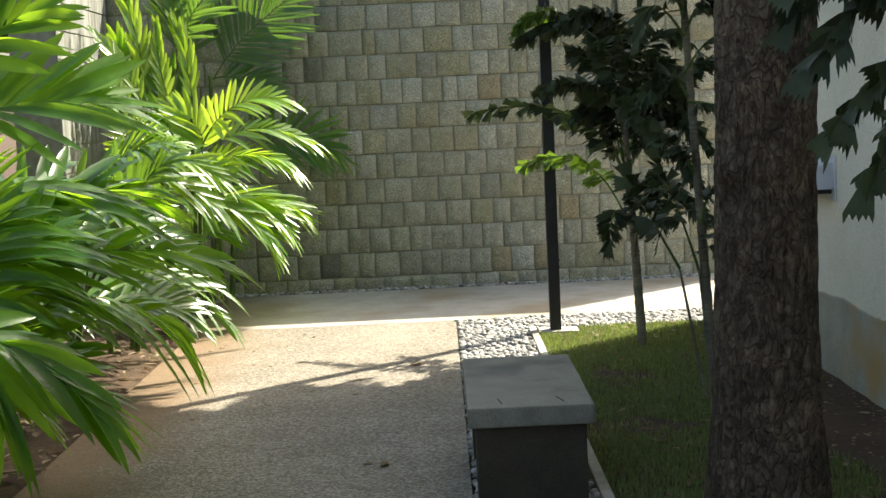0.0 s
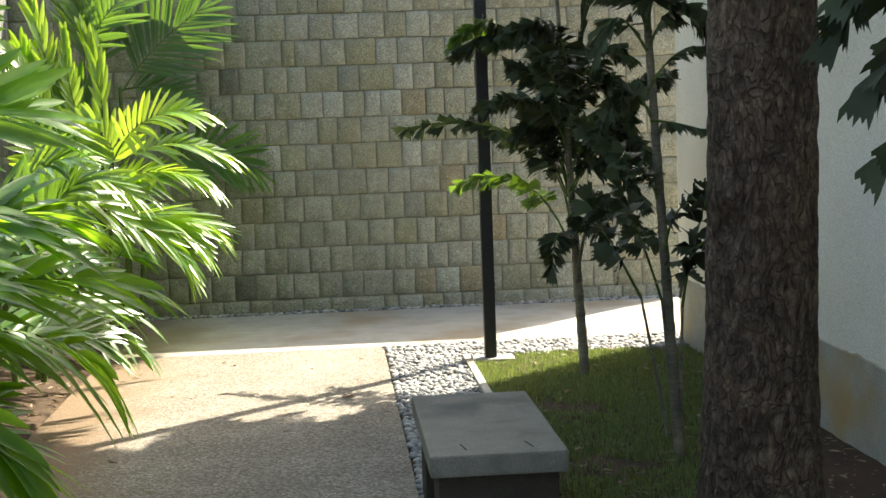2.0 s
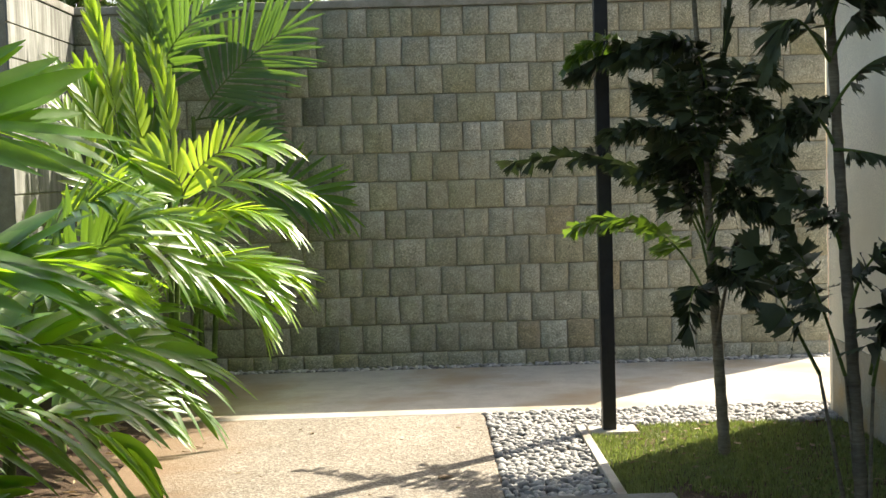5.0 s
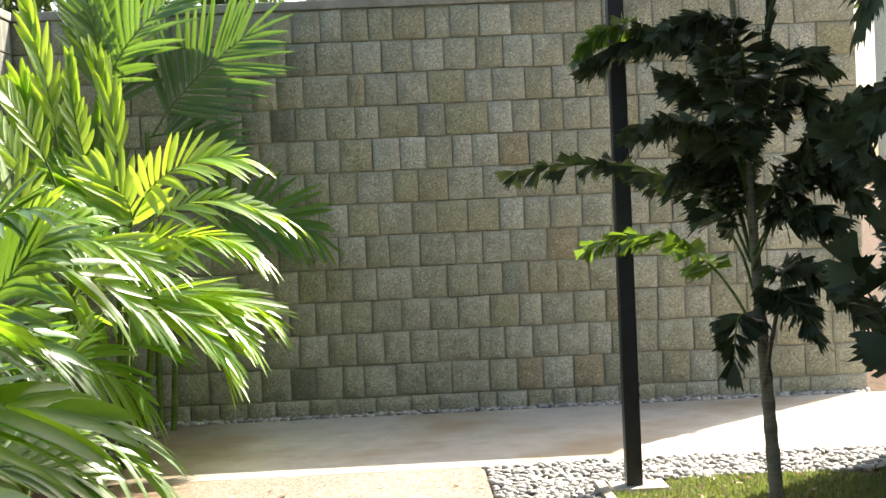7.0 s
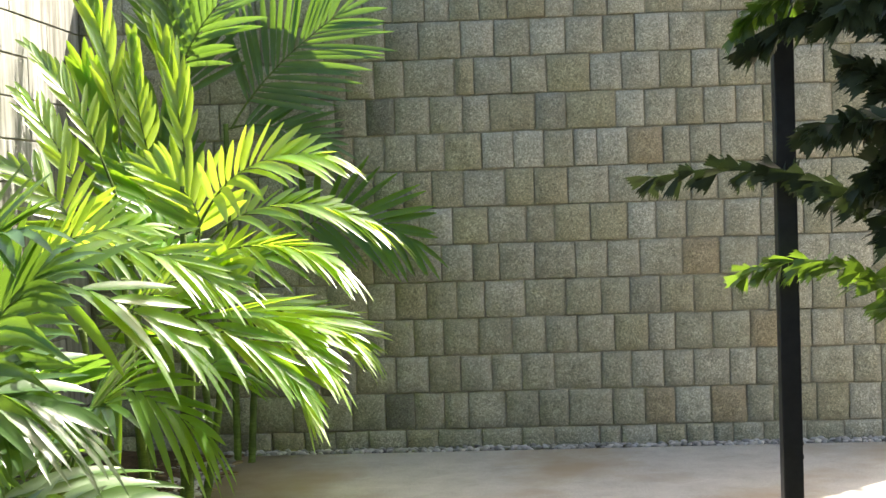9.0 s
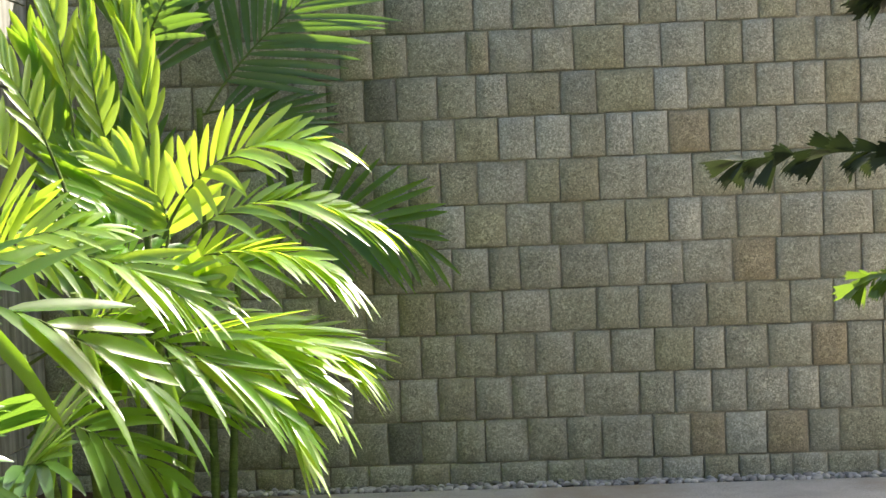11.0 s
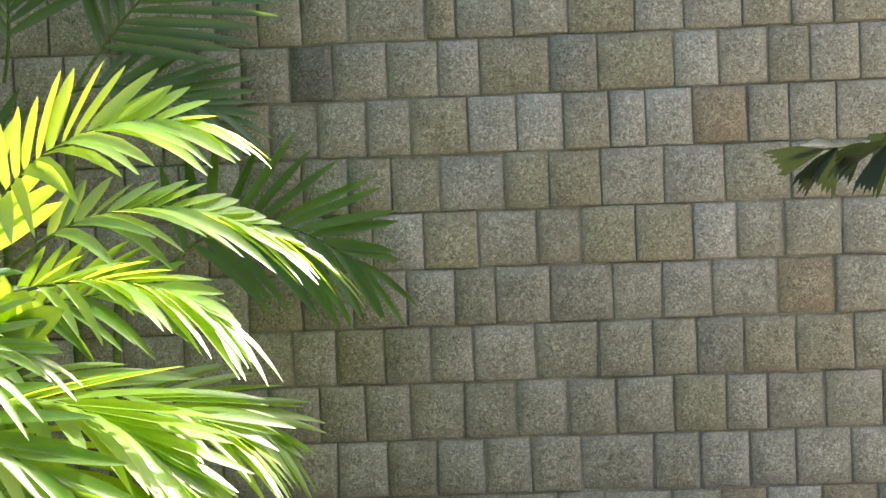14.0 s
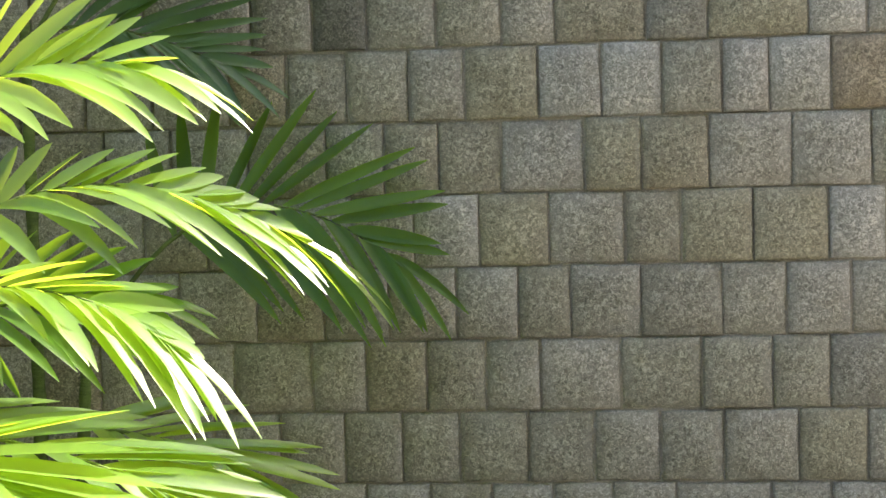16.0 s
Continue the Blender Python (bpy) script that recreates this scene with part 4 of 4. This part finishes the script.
plume(corner_palm, (-0.48, 9.60, 1.18), (-0.05, 9.50, 1.27), (0.36, 9.50, 1.08), (0.1, -0.4, 0.85), 12, 0.32, 0.036, spread=(46, 10), droop=(0.1, 0.35))
plume(corner_palm, (-0.20, 9.80, 0.85), (0.09, 9.70, 1.10), (0.39, 9.70, 1.09), (0.1, -0.4, 0.85), 12, 0.28, 0.034, spread=(52, 12), droop=(0.1, 0.35))
plume(corner_palm, (-0.27, 9.60, 0.88), (0.21, 9.50, 0.97), (0.69, 9.60, 0.63), (0.2, -0.5, 0.8), 11, 0.33, 0.042, spread=(46, 10), droop=(0.1, 0.40), material=LEAF_SHADED)
plume(corner_palm, (-0.31, 9.70, 0.61), (-0.08, 9.60, 0.65), (0.24, 9.70, 0.40), (0.1, -0.4, 0.8), 10, 0.34, 0.042, spread=(66, 18), droop=(0.3, 0.7), material=LEAF_SHADED)
plume(corner_palm, (0.23, 9.80, 0.90), (0.25, 9.80, 1.04), (0.33, 9.80, 1.13), (-0.5, -0.8, 0.2), 3, 0.2, 0.10, spread=(50, 20), droop=(0.0, 0.0), start=0.6)
fill_fronds(corner_palm, CORNER_CANES, 6, 41, (0.3, 0.5), (0.6, 1.5), (40, 170), material=LEAF_SHADED)
EDGE_CANES = [(0.1, 0.1, 0.7), (-0.1, -0.2, 1.1), (0.2, -0.1, 0.5)]
edge_palm = palm_stand((-0.25, 8.75, 0.04), EDGE_CANES, "green clustering palm with fronds hanging low over the path edge")
plume(edge_palm, (-0.54, 8.00, 1.00), (0.02, 8.10, 1.22), (0.54, 8.30, 0.92), (0.1, -0.4, 0.9), 10, 0.38, 0.048, spread=(62, 16), droop=(0.1, 0.4), material=LEAF_SHADED, loose=1.5)
plume(edge_palm, (-0.59, 8.60, 0.34), (-0.07, 8.60, 0.46), (0.48, 8.70, 0.17), (0.2, -0.4, 0.9), 9, 0.32, 0.042, spread=(62, 14), droop=(0.2, 0.5), material=LEAF_SHADED_DULL, loose=1.5)
fill_fronds(edge_palm, EDGE_CANES, 4, 42, (0.3, 0.5), (0.2, 0.9), (-100, 60), material=LEAF_SHADED_DULL)
SHADE_CANES = [(0.1, 0.15, 0.9), (-0.1, -0.15, 1.2), (0.2, -0.1, 0.55)]
shade_palm = palm_stand((-0.3, 7.35, 0.04), SHADE_CANES, "green clustering palm with dense shaded feather fronds")
plume(shade_palm, (-0.56, 7.40, 0.41), (-0.07, 7.60, 0.59), (0.57, 7.90, 0.49), (0.2, -0.3, 0.9), 11, 0.4, 0.05, spread=(62, 16), droop=(0.2, 0.5), material=LEAF_SHADED_DULL, loose=1.5)
plume(shade_palm, (-0.18, 7.20, 0.82), (0.11, 7.20, 0.98), (0.42, 7.30, 0.87), (0.1, -0.3, 0.9), 9, 0.36, 0.048, spread=(62, 16), droop=(0.2, 0.5), material=LEAF_SHADED_DULL, loose=1.5)
fill_fronds(shade_palm, SHADE_CANES, 7, 43, (0.4, 0.7), (0.3, 1.4), (-75, 75), 0.4, material=LEAF_SHADED_DULL)
BROAD_CANES = [(0.1, 0.15, 0.9), (-0.1, -0.2, 1.2), (0.2, -0.5, 0.7)]
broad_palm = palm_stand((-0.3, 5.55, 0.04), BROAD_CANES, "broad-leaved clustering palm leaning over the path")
plume(broad_palm, (-0.05, 4.90, 0.81), (0.38, 5.20, 0.99), (0.94, 5.60, 0.89), (0.2, -0.3, 0.95), 13, 0.44, 0.055, spread=(52, 12), droop=(0.15, 0.30), material=LEAF_SHADED, loose=1.5)
plume(broad_palm, (0.01, 5.00, 0.64), (0.40, 5.40, 0.79), (0.73, 5.80, 0.51), (0.2, -0.4, 0.9), 11, 0.42, 0.055, spread=(64, 16), droop=(0.2, 0.6), material=LEAF_SHADED, loose=1.5)
plume(broad_palm, (0.16, 4.90, 1.07), (0.42, 5.10, 1.23), (0.67, 5.40, 1.19), (0.1, -0.3, 0.95), 10, 0.44, 0.058, spread=(52, 14), droop=(0.1, 0.30), material=LEAF_SHADED, loose=1.5)
fill_fronds(broad_palm, BROAD_CANES, 9, 44, (0.4, 0.75), (0.3, 1.4), (-75, 75), 0.44, 0.048, material=LEAF_SHADED)
NEAR_CANES = [(0.1, 0.15, 1.2), (0.0, -0.3, 1.4), (0.3, 0.0, 0.8)]
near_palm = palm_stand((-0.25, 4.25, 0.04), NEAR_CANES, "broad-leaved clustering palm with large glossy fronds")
plume(near_palm, (0.16, 4.30, 1.52), (0.45, 4.40, 1.58), (0.70, 4.60, 1.59), (0.2, -0.5, 0.85), 10, 0.46, 0.055, spread=(46, 12), droop=(0.05, 0.15), material=LEAF_SHADED, loose=1.5)
plume(near_palm, (0.11, 4.30, 1.27), (0.27, 4.90, 1.29), (0.53, 5.20, 1.21), (0.1, -0.3, 0.95), 11, 0.46, 0.055, spread=(50, 14), droop=(0.1, 0.25), material=LEAF_SHADED, loose=1.5)
plume(near_palm, (0.31, 3.70, 0.89), (0.53, 3.80, 0.85), (0.81, 3.80, 0.62), (0.45, -0.4, 0.8), 6, 0.32, 0.055, spread=(34, 10), droop=(0.2, 0.4), material=LEAF_SHADED, loose=1.5)
plume(near_palm, (0.22, 4.20, 1.70), (0.35, 4.30, 1.79), (0.54, 4.40, 1.89), (0.3, -0.6, 0.6), 8, 0.36, 0.05, spread=(46, 14), droop=(0.05, 0.15), material=LEAF_SHADED, loose=1.5)
plume(near_palm, (0.01, 4.50, 1.02), (0.12, 4.80, 1.10), (0.27, 5.20, 1.09), (0.2, -0.3, 0.9), 11, 0.44, 0.055, spread=(50, 14), droop=(0.1, 0.30), material=LEAF_SHADED, loose=1.5)
plume(near_palm, (0.25, 3.90, 0.79), (0.41, 3.90, 0.80), (0.47, 3.90, 0.66), (0.3, -0.4, 0.85), 6, 0.3, 0.05, spread=(55, 16), droop=(0.3, 0.6), material=LEAF_SHADED, loose=1.5)
fill_fronds(near_palm, NEAR_CANES, 7, 45, (0.35, 0.65), (0.4, 1.45), (-50, 75), 0.46, 0.052, 11, material=LEAF_SHADED)


def fishtail_palm(root, canes, label):
    """The ringed canes of a slender palm: foot and top in the world, radius."""
    tree = empty("fishtail_palm", root, label, "palm", "young palms on the lawn")
    o = Vector(root)
    for foot, top, r in canes:
        cane(tree, Vector(foot) - o, Vector(top) - o, r, r * 0.6, CANE)
    return tree


def ragged_fill(tree, count, seed, foot, top, centre, spread, length=0.17, width=0.062):
    """Fronds in no order from a stretch of stem towards a region."""
    rng = random.Random(seed)
    for _ in range(count):
        base = Vector(foot).lerp(Vector(top), rng.random())
        tip = Vector([c + rng.uniform(-r, r) for c, r in zip(centre, spread)])
        mid = (base + tip) / 2 + Vector((0, 0, rng.uniform(0.05, 0.16)))
        ragged(tree, base, mid, tip, max(8, int((tip - base).length * 27)), length, width)


lawn_palm = fishtail_palm((3.1, 8.12, 0), [((3.1, 8.12, -0.05), (3.03, 8.15, 1.5), 0.030), ((3.06, 8.12, 0.55), (3.14, 8.05, 1.0), 0.011), ((3.03, 8.15, 1.48), (2.95, 8.3, 3.2), 0.014)],
                          "slender young palm with ragged fishtail leaflets on the lawn")
ragged(lawn_palm, (3.04, 8.15, 0.93), (2.81, 8.60, 1.41), (2.15, 9.08, 1.49), 28, 0.13, 0.07, rough=0.9, hang=0.25)
ragged(lawn_palm, (3.02, 8.15, 0.81), (2.80, 8.50, 1.14), (2.46, 8.85, 1.12), 26, 0.12, 0.05, rough=0.9, material=LEAF_FISHTAIL_LIT)
ragged(lawn_palm, (3.03, 8.15, 1.37), (2.94, 8.40, 2.00), (2.50, 8.60, 1.95), 30, 0.17, 0.085)
ragged(lawn_palm, (2.81, 8.50, 2.01), (2.60, 8.55, 2.10), (2.43, 8.60, 1.99), 16, 0.11, 0.05, rough=0.9, material=LEAF_FISHTAIL_LIT)
ragged(lawn_palm, (3.03, 8.15, 1.37), (3.21, 8.10, 1.73), (3.36, 8.00, 1.51), 17, 0.15, 0.09)
ragged(lawn_palm, (3.04, 8.15, 1.21), (3.27, 8.10, 1.43), (3.48, 8.00, 1.26), 18, 0.15, 0.085)
ragged(lawn_palm, (3.03, 8.12, 0.93), (3.20, 8.00, 1.04), (3.44, 7.90, 0.83), 15, 0.15, 0.085)
ragged(lawn_palm, (3.03, 8.12, 0.88), (3.11, 8.00, 0.93), (3.18, 7.80, 0.81), 9, 0.14, 0.085)
ragged(lawn_palm, (3.05, 8.15, 1.37), (3.11, 8.15, 1.83), (3.17, 8.15, 2.26), 9, 0.22, 0.03, rough=0.1, spread=(12, 6), hang=0.0)
ragged(lawn_palm, (3.03, 8.12, 0.79), (2.94, 8.00, 0.85), (2.89, 7.90, 0.68), 8, 0.13, 0.08)
ragged(lawn_palm, (3.03, 8.15, 1.37), (2.99, 8.10, 1.99), (2.65, 8.00, 1.97), 22, 0.16, 0.085)
ragged(lawn_palm, (3.03, 8.15, 1.37), (3.22, 8.30, 1.86), (3.42, 8.40, 1.89), 16, 0.16, 0.09)
ragged(lawn_palm, (3.03, 8.12, 1.09), (3.21, 8.00, 1.27), (3.40, 7.90, 1.06), 16, 0.15, 0.085)
ragged(lawn_palm, (3.03, 8.15, 1.32), (2.86, 8.00, 1.60), (2.55, 7.90, 1.61), 20, 0.14, 0.08)
ragged_fill(lawn_palm, 4, 59, (3.03, 8.15, 1.2), (3.03, 8.15, 1.45), (2.75, 8.2, 1.75), (0.3, 0.3, 0.2), 0.14, 0.085)
ragged_fill(lawn_palm, 4, 60, (3.03, 8.15, 1.0), (3.03, 8.15, 1.3), (2.85, 8.35, 1.4), (0.15, 0.3, 0.15), 0.14, 0.085)
ragged_fill(lawn_palm, 3, 51, (3.03, 8.12, 0.9), (3.03, 8.15, 1.4), (3.35, 8.1, 1.45), (0.25, 0.3, 0.3), 0.15, 0.085)
# Unseen upper crown: these five fills are placed to cast shade on the path.
ragged_fill(lawn_palm, 14, 54, (2.96, 8.25, 2.5), (2.95, 8.3, 3.2), (2.9, 8.6, 3.2), (0.7, 0.6, 0.5))
ragged_fill(lawn_palm, 12, 55, (2.96, 8.25, 2.5), (2.95, 8.3, 3.2), (2.25, 8.7, 3.35), (0.45, 0.8, 0.3))
ragged_fill(lawn_palm, 12, 56, (2.96, 8.25, 2.6), (2.95, 8.3, 3.2), (2.5, 7.9, 3.5), (0.4, 0.7, 0.3))
ragged_fill(lawn_palm, 14, 58, (2.96, 8.25, 2.6), (2.95, 8.3, 3.2), (3.55, 9.0, 3.1), (0.4, 0.4, 0.3))
ragged_fill(lawn_palm, 9, 57, (2.96, 8.25, 2.7), (2.95, 8.3, 3.2), (2.45, 9.4, 3.45), (0.35, 0.5, 0.25))
shoot_palm = fishtail_palm((3.15, 6.05, 0), [((3.15, 6.05, -0.05), (3.03, 6.05, 2.2), 0.025), ((3.1, 6.04, 0.1), (2.99, 6.05, 0.72), 0.009), ((3.13, 6.04, 0.1), (3.08, 6.05, 0.71), 0.008), ((3.16, 6.05, 0.1), (3.16, 6.0, 0.68), 0.009)],
                           "young multi-stemmed palm with dark ragged fishtail leaflets")
ragged(shoot_palm, (3.07, 6.05, 1.15), (2.98, 6.05, 1.31), (2.77, 6.10, 1.48), 14, 0.12, 0.08)
ragged(shoot_palm, (3.04, 6.05, 1.62), (3.14, 6.00, 1.76), (3.26, 6.00, 1.80), 7, 0.14, 0.035, rough=0.2)
ragged(shoot_palm, (3.05, 6.05, 1.49), (3.13, 6.00, 1.48), (3.25, 6.00, 1.45), 8, 0.09, 0.03, rough=0.2)
ragged(shoot_palm, (3.04, 6.05, 1.79), (2.91, 6.00, 1.93), (2.83, 6.00, 1.83), 10, 0.15, 0.04, rough=0.3)
ragged(shoot_palm, (3.04, 6.05, 1.79), (3.16, 6.00, 1.97), (3.30, 6.00, 1.88), 14, 0.16, 0.06, rough=0.3)
ragged(shoot_palm, (3.04, 6.05, 1.87), (2.98, 6.10, 2.07), (2.89, 6.20, 2.08), 10, 0.15, 0.045)
ragged(shoot_palm, (3.04, 6.05, 1.87), (3.07, 5.90, 2.06), (3.18, 5.80, 2.07), 11, 0.15, 0.05)
ragged(shoot_palm, (2.99, 6.05, 0.72), (2.87, 6.00, 0.94), (2.77, 6.00, 1.14), 6, 0.14, 0.11, start=0.35)
ragged(shoot_palm, (3.08, 6.05, 0.71), (3.00, 6.10, 0.99), (2.92, 6.15, 1.21), 7, 0.13, 0.09, start=0.4)
ragged(shoot_palm, (3.16, 6.00, 0.68), (3.20, 5.95, 0.94), (3.29, 5.90, 1.29), 8, 0.14, 0.11)
ragged(shoot_palm, (3.15, 6.00, 0.72), (3.22, 5.90, 0.96), (3.37, 5.85, 0.94), 6, 0.15, 0.11)
ragged(shoot_palm, (3.09, 6.02, 0.93), (3.15, 6.00, 1.10), (3.27, 6.00, 1.17), 6, 0.12, 0.085)
ragged(shoot_palm, (3.05, 6.05, 1.51), (2.96, 6.10, 1.62), (2.83, 6.10, 1.48), 15, 0.13, 0.085)
ragged_fill(shoot_palm, 8, 52, (3.04, 6.05, 1.9), (3.03, 6.05, 2.2), (3.05, 6.1, 2.5), (0.45, 0.5, 0.35), 0.15, 0.05)
wall_palm = fishtail_palm((3.45, 2.75, 0), [((3.45, 2.75, -0.05), (3.4, 2.75, 2.3), 0.035)], "dark palm with hanging ragged leaflets beside the wall")
ragged(wall_palm, (3.43, 2.75, 1.5), (3.1, 2.75, 1.55), (2.88, 2.75, 1.3), 9, 0.12, 0.08)
ragged(wall_palm, (3.41, 2.75, 1.9), (3.05, 2.8, 1.97), (2.76, 2.85, 1.78), 11, 0.13, 0.08)
ragged(wall_palm, (3.41, 2.75, 1.85), (3.05, 2.9, 1.95), (2.79, 3.05, 1.7), 11, 0.13, 0.08)
ragged(wall_palm, (3.42, 2.75, 1.75), (3.05, 2.75, 1.8), (2.76, 2.75, 1.58), 11, 0.13, 0.08)
ragged(wall_palm, (3.42, 2.75, 1.6), (3.1, 2.85, 1.62), (2.86, 2.95, 1.42), 9, 0.12, 0.08)
ragged_fill(wall_palm, 8, 53, (3.42, 2.75, 1.7), (3.4, 2.75, 2.3), (2.87, 2.8, 1.9), (0.18, 0.3, 0.25), 0.13, 0.08)


def leaf_cloud(name, centres, count, size, material, parent, seed, kind=""):
    """Many small leaves spread about centres (x, y, z, rx, ry, rz)."""
    rng = random.Random(seed)
    out = Leaves()
    for _ in range(count):
        x, y, z, rx, ry, rz = rng.choice(centres)
        d = Vector((rng.gauss(0, 1), rng.gauss(0, 1), rng.gauss(0, 1))).normalized()
        r = rng.random() ** 0.4
        p = Vector((x + d.x * rx * r, y + d.y * ry * r, z + d.z * rz * r))
        way = Vector((rng.uniform(-1, 1), rng.uniform(-1, 1), rng.uniform(-0.8, 0.4))).normalized()
        up = way.cross(Vector((rng.uniform(-1, 1), rng.uniform(-1, 1), 0.3))).normalized()
        l = size * rng.uniform(0.6, 1.3)
        out.blade(p, way, up, l, l * 0.42, 0.2, ((0, 0.2), (0.4, 1.0), (1, 0.1)))
    ob = out.into(name, material, parent)
    return tagged(ob, kind=kind)


# The cloud also leafs the two added limbs, out of view, for dappled shade.
leaf_cloud("crown", [(e.x, e.y, e.z + 0.2, 1.1, 1.1, 0.7) for e in limb_ends] + [(0.05, 0, 6.6, 0.9, 0.9, 0.6)], 5500, 0.15, HEDGE, big, 61)

# ---- beyond the walls ----
tagged(sheet("ground_bank", -8, 4.3, 11.935, 40, 40, 50, lambda x, y: 2.5 + 0.04 * (y - 11.9) + 0.05 * noise.noise((x, y, 0)), SOIL), kind="structure")
tagged(sheet("ground_bank_side", -9, -1.25, -6, 12.0, 40, 60, lambda x, y: 0.0 + min(2.2, (-1.25 - x) * 1.5) + 0.12 * noise.noise((x * 2, y * 2, 3)), SOIL), kind="structure")
rng = random.Random(71)
for k in range(9):
    x = -1.0 + k * 0.75
    shrub = empty("shrub", (x, 12.6 + rng.uniform(-0.1, 0.5), 2.5), "dark leafy shrub on the bank behind the wall", "shrub", "shrubs on the bank")
    h = rng.uniform(0.5, 0.9)
    for j in range(3):
        part("stem", tube([Vector((0, 0, -0.05)), Vector((rng.uniform(-0.2, 0.2), rng.uniform(-0.2, 0.2), h))], (0.02, 0.008), 6), BARK, shrub)
    leaf_cloud("foliage", [(rng.uniform(-0.25, 0.25), rng.uniform(-0.25, 0.25), h * rng.uniform(0.3, 0.9), 0.32, 0.3, 0.25) for _ in range(5)], 520, 0.12, HEDGE, shrub, 80 + k)
leaf_row = [(-1.55 + 0.25 * math.sin(k * 1.7), 2.4 + k * 0.42, 0.5 + 0.5 * (k % 4), 0.35, 0.4, 0.5) for k in range(18)]
tagged(leaf_cloud("hedge", leaf_row, 9000, 0.15, HEDGE, None, 99), "dark green hedge behind the palms", "hedge", kind="stuff")
